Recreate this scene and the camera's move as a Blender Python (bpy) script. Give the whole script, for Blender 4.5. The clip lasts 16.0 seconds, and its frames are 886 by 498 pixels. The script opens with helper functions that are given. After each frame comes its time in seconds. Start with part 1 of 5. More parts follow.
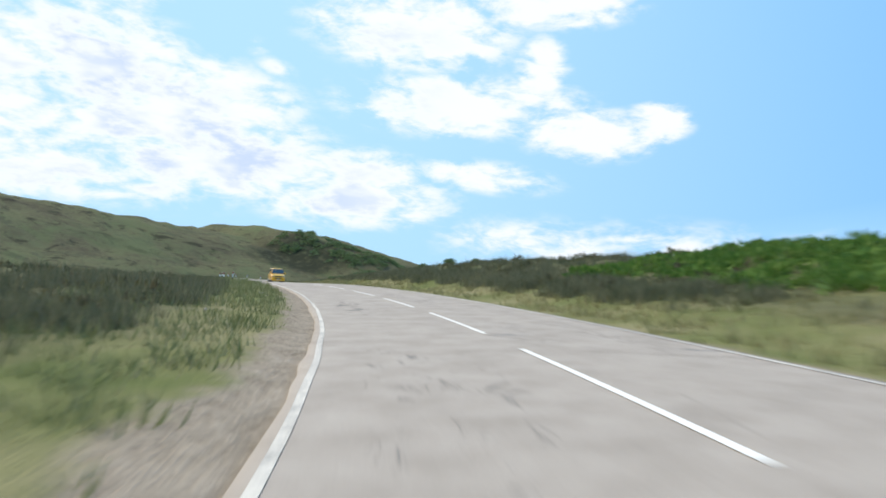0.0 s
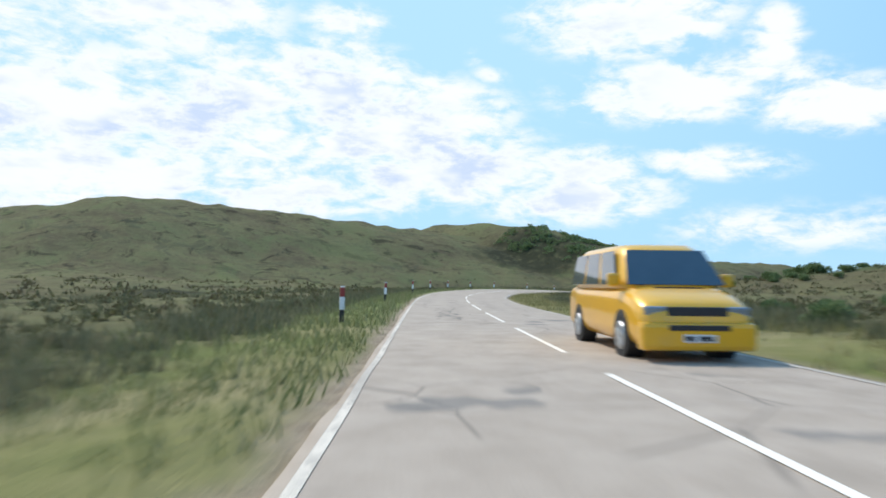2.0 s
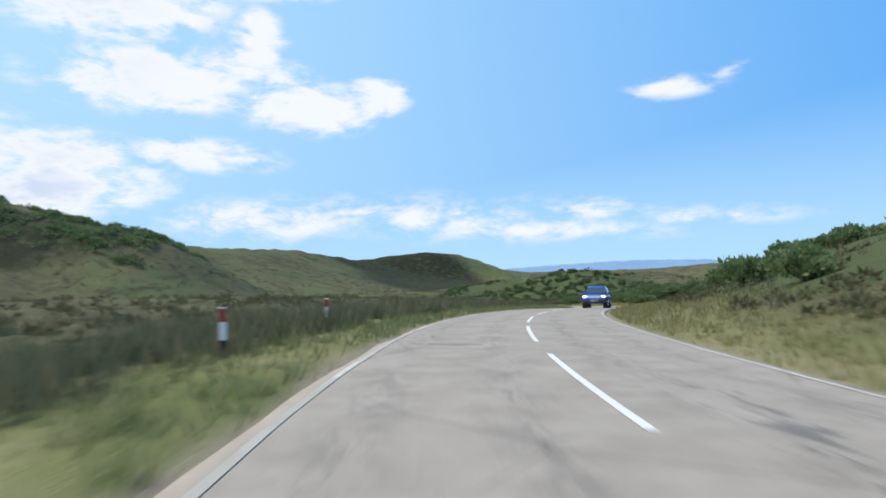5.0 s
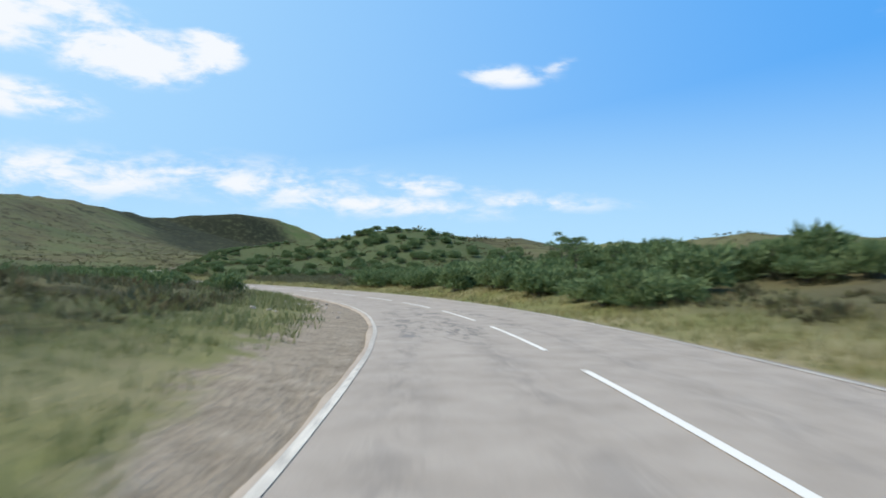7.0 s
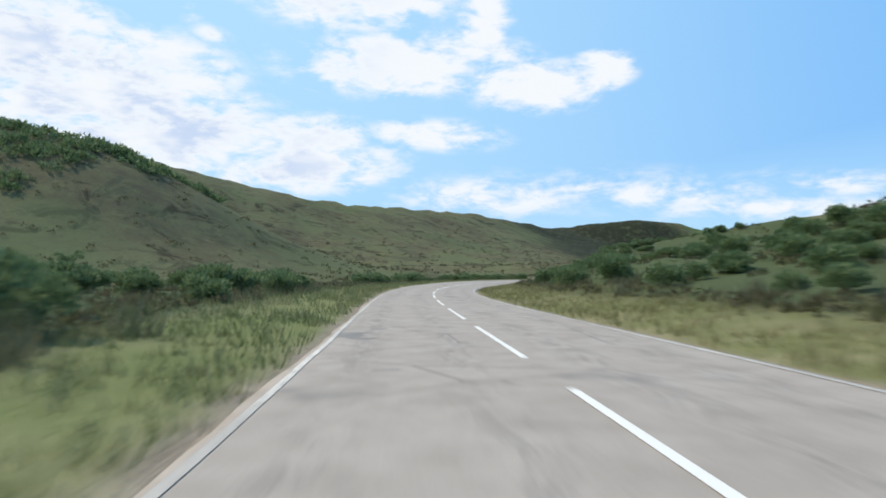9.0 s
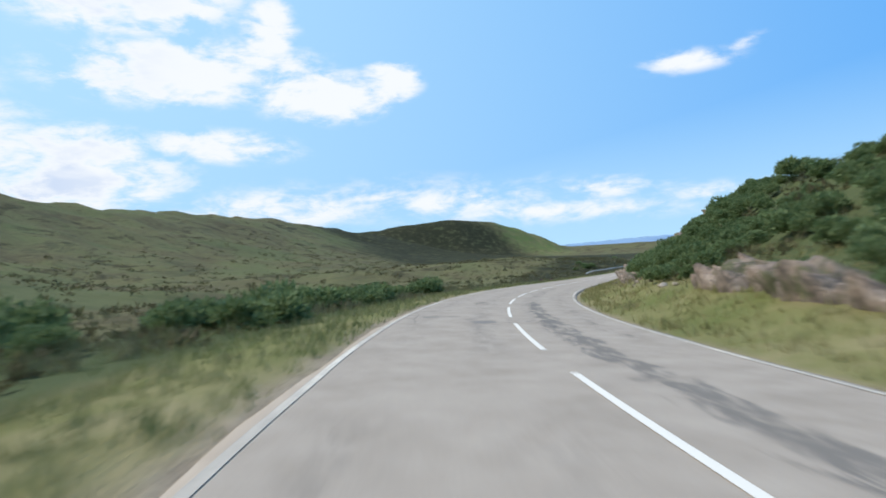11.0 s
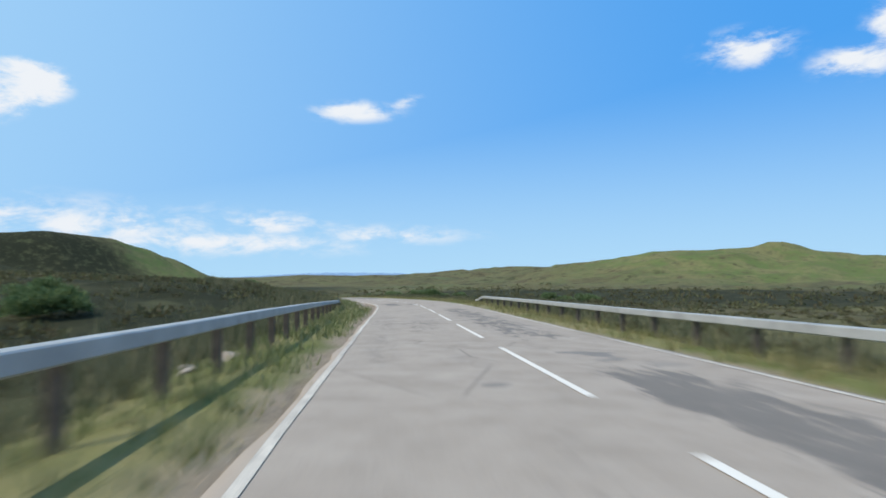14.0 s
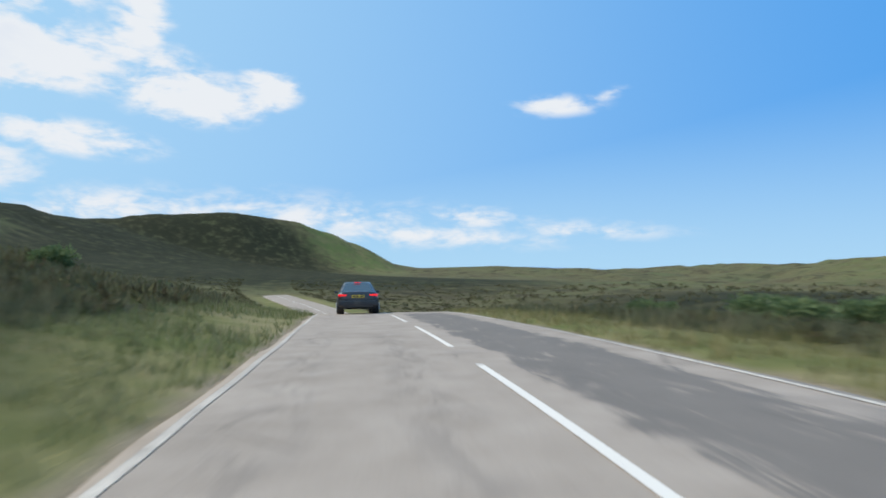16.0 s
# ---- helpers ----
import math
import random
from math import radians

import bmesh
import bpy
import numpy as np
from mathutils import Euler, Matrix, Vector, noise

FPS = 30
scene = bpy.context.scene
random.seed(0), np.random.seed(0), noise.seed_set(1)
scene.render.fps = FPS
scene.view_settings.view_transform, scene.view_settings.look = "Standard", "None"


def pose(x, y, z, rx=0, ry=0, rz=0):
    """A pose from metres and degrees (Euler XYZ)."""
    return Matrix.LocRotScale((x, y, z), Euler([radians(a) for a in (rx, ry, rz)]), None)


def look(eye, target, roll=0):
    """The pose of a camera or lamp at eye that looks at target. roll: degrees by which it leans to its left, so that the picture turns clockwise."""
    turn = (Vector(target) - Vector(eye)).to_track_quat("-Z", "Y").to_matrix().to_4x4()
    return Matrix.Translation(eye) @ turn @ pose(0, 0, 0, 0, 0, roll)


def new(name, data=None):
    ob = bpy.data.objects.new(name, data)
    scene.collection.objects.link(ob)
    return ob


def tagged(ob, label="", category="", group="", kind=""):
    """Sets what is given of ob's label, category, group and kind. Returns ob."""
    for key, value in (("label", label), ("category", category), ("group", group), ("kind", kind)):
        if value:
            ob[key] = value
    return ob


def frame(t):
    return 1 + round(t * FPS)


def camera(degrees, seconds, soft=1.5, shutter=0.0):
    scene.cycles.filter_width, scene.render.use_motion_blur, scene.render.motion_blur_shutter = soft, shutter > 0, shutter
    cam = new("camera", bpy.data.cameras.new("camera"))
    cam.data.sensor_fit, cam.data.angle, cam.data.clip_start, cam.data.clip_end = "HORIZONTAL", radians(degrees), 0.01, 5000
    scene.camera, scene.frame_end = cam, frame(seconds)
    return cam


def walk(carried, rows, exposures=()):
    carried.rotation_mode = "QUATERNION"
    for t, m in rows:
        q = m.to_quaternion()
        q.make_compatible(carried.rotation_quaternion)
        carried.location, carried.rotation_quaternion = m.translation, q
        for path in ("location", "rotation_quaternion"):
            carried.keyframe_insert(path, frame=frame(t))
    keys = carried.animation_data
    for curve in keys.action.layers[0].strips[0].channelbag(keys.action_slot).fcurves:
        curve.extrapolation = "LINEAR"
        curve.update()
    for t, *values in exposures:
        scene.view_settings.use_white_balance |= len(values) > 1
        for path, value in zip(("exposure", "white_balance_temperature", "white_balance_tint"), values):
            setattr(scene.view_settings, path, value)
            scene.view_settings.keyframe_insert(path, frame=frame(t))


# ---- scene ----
cam = camera(65.4, 16.0, soft=1.7, shutter=0.22)

# seconds, place, and turn (Euler XYZ in degrees)
ROWS = [
    (0, -2.05, 0.64, 0.790, 93.23, -4.36, -0.52),
    (0.5, -3.91, 17.16, 1.020, 93.73, -3.92, 8.17),
    (1, -8.21, 33.97, 1.214, 94.22, -3.21, 15.75),
    (1.5, -13.55, 49.52, 1.191, 93.05, -3.47, 18.23),
    (2, -19.38, 65.71, 1.006, 92.19, -1.94, 18.01),
    (2.5, -24.70, 80.58, 0.836, 91.87, -1.09, 16.41),
    (3, -30.03, 97.11, 0.719, 92.07, -0.85, 14.64),
    (3.5, -33.93, 112.43, 0.660, 92.14, -0.10, 9.63),
    (4, -35.76, 127.34, 0.635, 92.30, 1.38, 0.80),
    (4.5, -34.82, 142.79, 0.577, 91.84, 1.18, -10.56),
    (5, -31.23, 157.63, 0.389, 91.82, 1.12, -22.15),
    (5.2, -28.85, 163.74, 0.247, 91.42, 0.97, -26.05),
    (5.72, -20.72, 179.31, -0.300, 91.16, 0.49, -35.46),
    (6.25, -9.88, 194.11, -1.094, 90.53, -0.51, -40.13),
    (6.78, 2.00, 208.41, -2.077, 89.90, -1.51, -39.11),
    (7.3, 12.91, 223.18, -3.115, 89.64, -2.00, -32.03),
    (7.5, 16.47, 229.13, -3.502, 89.59, -2.02, -30.95),
    (8, 22.96, 245.45, -4.453, 89.51, -3.18, -23.56),
    (8.5, 26.82, 260.36, -5.175, 89.99, -1.57, -13.06),
    (8.7, 27.50, 267.35, -5.499, 89.98, -0.67, -8.54),
    (9.22, 28.10, 286.01, -6.299, 90.04, -0.17, -2.80),
    (9.75, 28.29, 305.25, -7.041, 90.15, 1.07, -3.76),
    (10.28, 29.47, 324.57, -7.718, 90.27, 2.31, -9.45),
    (10.8, 32.87, 343.36, -8.341, 90.32, 2.80, -17.65),
    (11, 34.89, 350.45, -8.576, 90.52, 2.86, -20.66),
    (11.5, 41.61, 367.50, -9.167, 90.45, 2.48, -27.82),
    (12, 51.02, 384.50, -9.808, 90.35, 2.73, -35.45),
    (12.5, 62.03, 400.25, -10.418, 90.52, 1.32, -41.81),
    (13, 74.78, 415.14, -10.937, 91.15, 0.50, -47.22),
    (13.5, 87.95, 428.65, -11.282, 91.82, 0.76, -48.81),
    (14, 101.52, 442.62, -11.524, 92.73, 0.32, -48.20),
    (14.5, 115.11, 456.55, -11.745, 91.92, -0.07, -48.61),
    (15, 128.69, 470.48, -12.003, 92.30, -0.22, -47.39),
    (15.5, 140.85, 485.30, -12.281, 92.49, -1.21, -41.60),
    (16, 151.17, 501.51, -12.464, 92.15, -1.33, -31.76),
]

walk(cam, [(row[0], pose(*row[1:])) for row in ROWS],
     exposures=[(0.0, 0.12), (4.0, 0.1), (5.2, 0.0), (8.6, 0.0), (11.0, 0.03), (12.5, 0.0), (14.0, -0.09), (16.0, -0.14)])

# ---- light ----
SUN_TURN, SUN_UP = 62.0, 50.0      # degrees left of +y, degrees above the horizon
sun_way = Vector((-math.sin(radians(SUN_TURN)) * math.cos(radians(SUN_UP)),
                  math.cos(radians(SUN_TURN)) * math.cos(radians(SUN_UP)), math.sin(radians(SUN_UP))))
sun = new("sun", bpy.data.lights.new("sun", "SUN"))
sun.data.energy, sun.data.angle, sun.data.color = 3.6, radians(0.6), (1.0, 0.95, 0.87)
sun.matrix_world = look((0, 0, 200), Vector((0, 0, 200)) - sun_way)

# ---- node helpers ----


class Nodes:
    """Short names for building a node tree."""

    def __init__(self, tree):
        self.tree = tree
        self.tree.nodes.clear()

    def add(self, kind, values=(), **props):
        n = self.tree.nodes.new(kind)
        for k, v in props.items():
            setattr(n, k, v)
        for slot, v in dict(values).items():
            if isinstance(v, bpy.types.NodeSocket):
                self.tree.links.new(v, n.inputs[slot])
            else:
                n.inputs[slot].default_value = v
        return n

    def math(self, op, a, b=0.0, clamp=False):
        return self.add("ShaderNodeMath", {0: a, 1: b}, operation=op, use_clamp=clamp).outputs[0]

    def noise(self, scale, detail=4.0, rough=0.55, at=None, distort=0.0):
        v = {"Scale": scale, "Detail": detail, "Roughness": rough, "Distortion": distort}
        if at is not None:
            v["Vector"] = at
        return self.add("ShaderNodeTexNoise", v).outputs["Fac"]

    def ramp(self, value, stops):
        n = self.add("ShaderNodeValToRGB", {0: value})
        els = n.color_ramp.elements
        for i, (at, col) in enumerate(stops):
            e = els[i] if i < 2 else els.new(at)
            e.position = at
            e.color = (*col, 1.0) if len(col) == 3 else col
        return n.outputs[0]

    def step(self, value, lo, hi):
        return self.add("ShaderNodeMapRange", {0: value, 1: lo, 2: hi, 3: 0.0, 4: 1.0}, interpolation_type="SMOOTHSTEP").outputs[0]

    def mix(self, fac, a, b):
        n = self.add("ShaderNodeMix", data_type="RGBA")
        for slot, v in ((0, fac), (6, a), (7, b)):
            if isinstance(v, bpy.types.NodeSocket):
                self.tree.links.new(v, n.inputs[slot])
            else:
                n.inputs[slot].default_value = v if slot == 0 else (*v[:3], 1.0)
        return n.outputs[2]


# ---- sky: clear blue with summer cloud ----
world = bpy.data.worlds.new("world")
scene.world = world
world.use_nodes = True
w = Nodes(world.node_tree)
sky = w.add("ShaderNodeTexSky", sky_type="NISHITA", sun_disc=False, sun_elevation=radians(SUN_UP), sun_rotation=radians(-SUN_TURN),
            altitude=50.0, air_density=1.0, dust_density=0.6, ozone_density=2.2)
way = w.add("ShaderNodeTexCoord").outputs["Generated"]
part3 = w.add("ShaderNodeSeparateXYZ", {0: way})
lift = w.math("MAXIMUM", part3.outputs[2], 0.02)
# bearing (radians left of +y) and elevation, so that cloud banks flatten towards the horizon
bearing = w.math("ARCTAN2", w.math("MULTIPLY", part3.outputs[0], -1.0), part3.outputs[1])
elev = w.math("ARCSINE", part3.outputs[2])
warp = w.add("ShaderNodeCombineXYZ", {0: w.math("MULTIPLY", bearing, 1.0), 1: w.math("MULTIPLY", elev, 2.3), 2: 0.0}).outputs[0]
puff = w.noise(12.0, 8.0, 0.62, warp, 0.3)
wisp = w.noise(26.0, 5.0, 0.6, warp, 0.4)


def bank(turn, up, wide, high, lean=0.0, weight=1.0):
    """A cloud's soft oval in the sky: bearing and elevation of its middle and its half sizes, in degrees."""
    a = w.math("SUBTRACT", bearing, radians(turn))
    b = w.math("SUBTRACT", elev, radians(up))
    b = w.math("SUBTRACT", b, w.math("MULTIPLY", a, lean))
    a = w.math("DIVIDE", a, radians(wide * 1.25))
    b = w.math("DIVIDE", b, radians(high * 1.3))
    r = w.math("SQRT", w.math("ADD", w.math("MULTIPLY", a, a), w.math("MULTIPLY", b, b)))
    return w.math("MULTIPLY", w.math("SUBTRACT", 1.0, r, True), weight)


CLOUDS = [
    (3.6, 20.5, 9.5, 3.2), (-7.8, 22.8, 7.5, 1.6), (-7.4, 18.3, 2.4, 2.5, 0, 0.9), (-1.0, 15.0, 11.0, 2.6, -0.03), (-11.7, 13.2, 6.2, 2.1),
    (-17.0, 14.3, 2.8, 1.7), (-3.1, 9.4, 6.8, 1.4, 0.04, 0.8), (6.5, 9.0, 5.4, 2.0), (27.8, 14.4, 8.5, 4.6), (21.2, 13.2, 9.5, 3.3),
    (20.9, 10.4, 12.0, 3.0), (17.3, 8.1, 16.0, 2.5), (8.2, 7.0, 9.5, 2.7), (14.6, 16.4, 1.9, 0.9, 0.1, 0.52), (16.1, 17.7, 1.2, 0.8, 0, 0.4),
    (-16.0, 4.9, 20.0, 1.9, 0, 0.4), (-7.8, 4.3, 10.0, 2.0, 0, 0.58), (-22.0, 4.4, 11.0, 1.7, 0, 0.5), (-33.9, 4.8, 6.4, 1.2, 0, 0.5),
    (-43.2, 3.9, 9.0, 1.0, 0, 0.42), (-30.0, 3.2, 16.0, 1.3, 0, 0.45), (-41.0, 13.9, 4.2, 0.95, -0.02, 0.6),
    (-45.0, 14.7, 2.2, 0.7, -0.35, 0.36), (-72.3, 17.3, 4.0, 1.6, 0, 0.6), (-79.6, 15.3, 3.4, 1.4, 0, 0.6), (-81.9, 17.3, 2.1, 1.9, 0, 0.6),
    (38.0, 12.0, 14.0, 5.7, 0, 0.9), (48.0, 11.0, 14.6, 5.2), (42.0, 20.5, 11.0, 4.7, 0.1), (26.8, 19.9, 4.4, 1.7, 0.05, 0.65),
    (50.0, 6.0, 19.5, 3.9), (30.0, 6.8, 16.0, 2.8, 0, 0.8), (70.0, 14.0, 26.8, 10.4), (95.0, 20.0, 30.5, 9.1), (150.0, 16.0, 36.6, 7.8), (-130.0, 18.0, 31.7, 6.5),
]
cover = None
for c in CLOUDS:
    oval = bank(*c)
    cover = oval if cover is None else w.math("MAXIMUM", cover, oval)
body = w.math("ADD", w.math("MULTIPLY", cover, 1.7), w.math("MULTIPLY", w.math("SUBTRACT", puff, 0.5), 4.4))
body = w.math("ADD", body, w.math("MULTIPLY", w.math("SUBTRACT", wisp, 0.5), 1.9))
gate = w.step(cover, 0.0, 0.42)
thick = w.math("MULTIPLY", w.step(body, -0.1, 1.2), gate)
grey = w.math("MULTIPLY", w.step(body, 0.8, 1.9), w.math("MULTIPLY", w.step(cover, 0.25, 0.6), w.step(bearing, radians(-3.0), radians(12.0))))
under = w.noise(8.0, 3.5, 0.5, w.add("ShaderNodeVectorMath", {0: warp, 1: (0.0, 0.05, 3.0)}).outputs[0])
grey = w.math("MULTIPLY", grey, w.step(under, 0.40, 0.60))
cloud_white = w.mix(grey, (9.1, 9.5, 10.0), (5.9, 7.1, 9.2))
# thin milky air towards the bright side of the sky and the horizon
haze = w.math("MULTIPLY", w.step(bearing, radians(-84), radians(18)), 0.84)
low = w.math("MULTIPLY", w.math("SUBTRACT", 1.0, w.step(elev, radians(-3), radians(19))), 0.92)
haze = w.math("MAXIMUM", haze, low)
blue = w.add("ShaderNodeMix", {0: 0.85, 6: sky.outputs[0], 7: (0.66, 4.0, 10.1, 1.0)}, data_type="RGBA").outputs[2]
air = w.mix(haze, blue, (5.2, 8.1, 10.2))
sky_all = w.mix(thick, air, cloud_white)
back = w.add("ShaderNodeBackground", {0: sky_all, 1: 0.1})
w.add("ShaderNodeOutputWorld", {0: back.outputs[0]})
# the road: heading (degrees left of +y) every 16 m, slope and crossfall every 40 m, from 60 m behind the start
HEADS = [-16.42, -16.16, -10.67, -2.78, 5.81, 13.05, 17.39, 19.5, 19.27, 19.43, 18.95, 13.17, 3.25, -10.43, -20.86, -29.01, -37.71, -40.82, -38.81, -32.01, -21.45, -10.1, -2.54, -0.33, -0.44, -4.01, -10.11, -17.37, -23.86, -30.65, -36.08, -40.61, -43.76, -44.22, -44.45, -43.82, -44.21, -42.53, -34.96, -25.64, -23.4, -23.73, -21.8, -19.08, -16.27, -13.38, -11.17, -11.69, -12.7, -13.9, -17.2, -21.0, -24.8, -28.6, -32.1, -33.5, -34.4, -35.3, -36.2, -37.1]
SLOPES = [1.818, -0.108, 1.153, -1.102, -0.388, 0.095, -1.944, -3.272, -2.961, -2.504, -2.044, -1.837, -1.986, -0.816, -0.513, -0.844, -0.239, -0.275, 0.139, 0.038, -0.048, -0.123, -0.19, -0.251]
BANKS = [-5.6, -4.06, -4.75, -2.84, 0.48, 2.63, 0.87, -1.07, -2.69, -0.99, 1.75, 3.83, 3.68, 0.75, 0.73, -2.31, -1.66, -2.9, -2.9, -2.9, -2.9, -2.9, -2.9, -2.9]
ROAD_S = np.arange(-60.0, 880.0, 1.0)


def eased(step, values, width):
    """Values given every step metres, as a smooth curve at every metre of the road."""
    raw = np.interp(ROAD_S, -60.0 + step * np.arange(len(values)), values)
    k = np.exp(-0.5 * (np.arange(-3 * width, 3 * width + 1) / width) ** 2)
    return np.convolve(np.pad(raw, 3 * width, mode="edge"), k / k.sum(), "valid")


ROAD_H = np.radians(eased(16.0, HEADS, 5))
ROAD_B = np.tan(np.radians(eased(40.0, BANKS, 10)))
slope_run = np.tan(np.radians(eased(40.0, SLOPES, 12)))
ROAD_X = np.concatenate([[0.0], np.cumsum(-np.sin(ROAD_H))[:-1]])
ROAD_Y = np.concatenate([[0.0], np.cumsum(np.cos(ROAD_H))[:-1]])
ROAD_Z = np.concatenate([[0.0], np.cumsum(slope_run)[:-1]])
# the road drops over a brow past the bend
brow, dip = np.clip((ROAD_S - 567.0) / 83.0, 0, 1), np.clip((ROAD_S - 590.0) / 36.0, 0, 1)
ROAD_Z = ROAD_Z - 2.0 * brow * brow * (3 - 2 * brow) - 1.8 * dip * dip * (3 - 2 * dip)
slope_run = np.gradient(ROAD_Z)
ROAD_X, ROAD_Y, ROAD_Z = ROAD_X - ROAD_X[60], ROAD_Y - ROAD_Y[60], ROAD_Z - ROAD_Z[60]


def road_at(s, d=0.0, up=0.0):
    """The place s metres along the road's centre line, d metres to its right, up above it."""
    x, y, z, h, b = (np.interp(s, ROAD_S, a) for a in (ROAD_X, ROAD_Y, ROAD_Z, ROAD_H, ROAD_B))
    return np.array([x + np.cos(h) * d, y + np.sin(h) * d, z - b * d + up])


def heading_at(s):
    return math.degrees(np.interp(s, ROAD_S, ROAD_H))

# ---- lie of the land ----
# metres along the road; rise over the road's centre 6, 14 and 35 m out to each side
RIGHT_LAND = [(-60, .5, 3.2, 4.6), (10, .5, 3.0, 4.6), (28, .6, 2.6, 3.4), (45, .8, 2.7, 3.2), (64, .6, 2.4, 3.0), (84, .1, .6, 1.0), (112, -.1, 0, -.3),
              (140, 0, .1, .2), (165, .1, .8, 2.4), (185, .3, 3.1, 6.5), (215, .3, 3.1, 6), (243, .3, 1.3, 3.0), (264, .6, 2.1, 3.4), (282, .3, .9, 2.2), (292, .3, .7, 2.0), (305, .3, .9, 2.6), (322, .3, 1.5, 5.6),
              (340, .3, 2.2, 8.4), (352, .3, 1.8, 5.5), (362, .3, 1.4, 3), (375, .3, 1.6, 3.4), (393, .8, 4.8, 8.6), (416, .7, 5.6, 8.6), (434, .7, 6, 8), (444, .3, 2.2, 3.0), (452, -.1, 0, .4),
              (470, -.3, -.4, -.5), (500, -.6, -.8, -1), (530, -.2, -.4, -1), (570, 0, -.2, -1), (900, 0, 0, 0)]
LEFT_LAND = [(-60, -.1, 0, .2), (0, -.1, .1, .5), (60, -.3, -.5, -.8), (120, -.3, -.9, -1.4), (165, -.3, -.5, -.6), (200, 0, .5, 1),
             (240, .2, .7, 1.5), (280, .2, .5, .9), (330, .1, .3, .5), (380, -.2, -.5, -1), (420, -.3, -.7, -1.1), (470, -.7, -1, -1.4),
             (505, -.4, -.5, -.9), (525, .4, 1.4, 2.2), (550, .3, 1.6, 3), (590, .3, 1.8, 3.5), (650, 0, .6, 1), (900, 0, 0, 0)]
# hill crests: half width of the flank, then places of the crest with their heights
CRESTS = [
    (100.0, [(-395, 296, 16.0), (-275, 356, 35.6), (-200, 426, 30.6), (-145, 466, 24.5)]),
    (50.0, [(-211, 508, 24.0), (-158, 494, 33.5), (-118, 475, 33.5), (-94, 462, 30.0), (-51, 440, 19.5)]),
    (90.0, [(-105, 625, 38.5), (-23, 685, 20.6), (86, 875, 24.4), (165, 945, 15.0)]),
    (36.0, [(164, 951, 12.9), (219, 939, 19.3), (264, 936, 23.3), (304, 941, 20.7), (326, 943, 15.0), (342, 943, 9.0), (350, 943, -4.0)]),
    (58.0, [(505, 699, -2.2), (498, 615, 5.7), (548, 574, 8.7), (610, 489, -1.7), (670, 369, 5.0)]),
    (17.0, [(531, 571, 10.6), (544, 561, 10.6)]),
    (80.0, [(489, 1239, 6.0), (559, 1219, -4.8), (719, 1119, -3.1), (859, 969, 9.4), (919, 819, -3.0)]),
    (48.0, [(326, 939, -10.0), (391, 929, -8.2), (446, 899, -5.1), (506, 854, -6.8), (551, 804, -10.0)]),
    (50.0, [(150, 180, 3.0), (190, 240, 4.0), (170, 300, 3.0)]),
]


def smooth(x, lo, hi):
    u = np.clip((x - lo) / (hi - lo), 0, 1)
    return u * u * (3 - 2 * u)


def waves(x, y, size, seed):
    """Soft uneven bumps of about that size, from -1 to 1."""
    r = np.random.RandomState(seed)
    z = np.zeros_like(x)
    for k in range(7):
        a, f, p = r.uniform(0, 2 * math.pi), 2 * math.pi / size * r.uniform(0.6, 1.6), r.uniform(0, 6.28)
        z = z + np.sin((x * math.cos(a) + y * math.sin(a)) * f + p + 1.3 * np.sin((x * math.sin(a) - y * math.cos(a)) * f * 0.6 + 2 * p))
    return z / 4.0


def crest_height(x, y):
    top = np.full_like(x, -14.0)
    for wide, line in CRESTS:
        best = np.full_like(x, -1e9)
        for (x0, y0, z0), (x1, y1, z1) in zip(line[:-1], line[1:]):
            dx, dy = x1 - x0, y1 - y0
            u = np.clip(((x - x0) * dx + (y - y0) * dy) / (dx * dx + dy * dy), 0, 1)
            far = np.hypot(x - x0 - u * dx, y - y0 - u * dy)
            best = np.maximum(best, -14 + (z0 + u * (z1 - z0) + 14) * np.exp(-(far / wide) ** 2))
        top = np.maximum(top, best)
    return top


line_s = np.concatenate([[-5000.0, -1000.0, -300.0], ROAD_S, [1100.0, 2000.0, 6000.0]])
turn0, turn1 = ROAD_H[0], ROAD_H[-1]


def ahead(s):
    """The road's centre line, gone on straight past both its ends: x, y, z, heading, crossfall."""
    c = np.clip(s, ROAD_S[0], ROAD_S[-1])
    x, y, z, h, b = (np.interp(c, ROAD_S, a) for a in (ROAD_X, ROAD_Y, ROAD_Z, ROAD_H, ROAD_B))
    return x - np.sin(h) * (s - c), y + np.cos(h) * (s - c), z, h, b


k_wide = np.exp(-0.5 * (np.arange(-300, 301) / 100.0) ** 2)
k_wide /= k_wide.sum()
pad_s = np.arange(ROAD_S[0] - 300, ROAD_S[-1] + 301)
pad = ahead(pad_s)
SOFT_X, SOFT_Y, SOFT_Z = (np.convolve(a, k_wide, "valid") for a in pad[:3])
SOFT_H = np.arctan2(-np.gradient(SOFT_X), np.gradient(SOFT_Y))


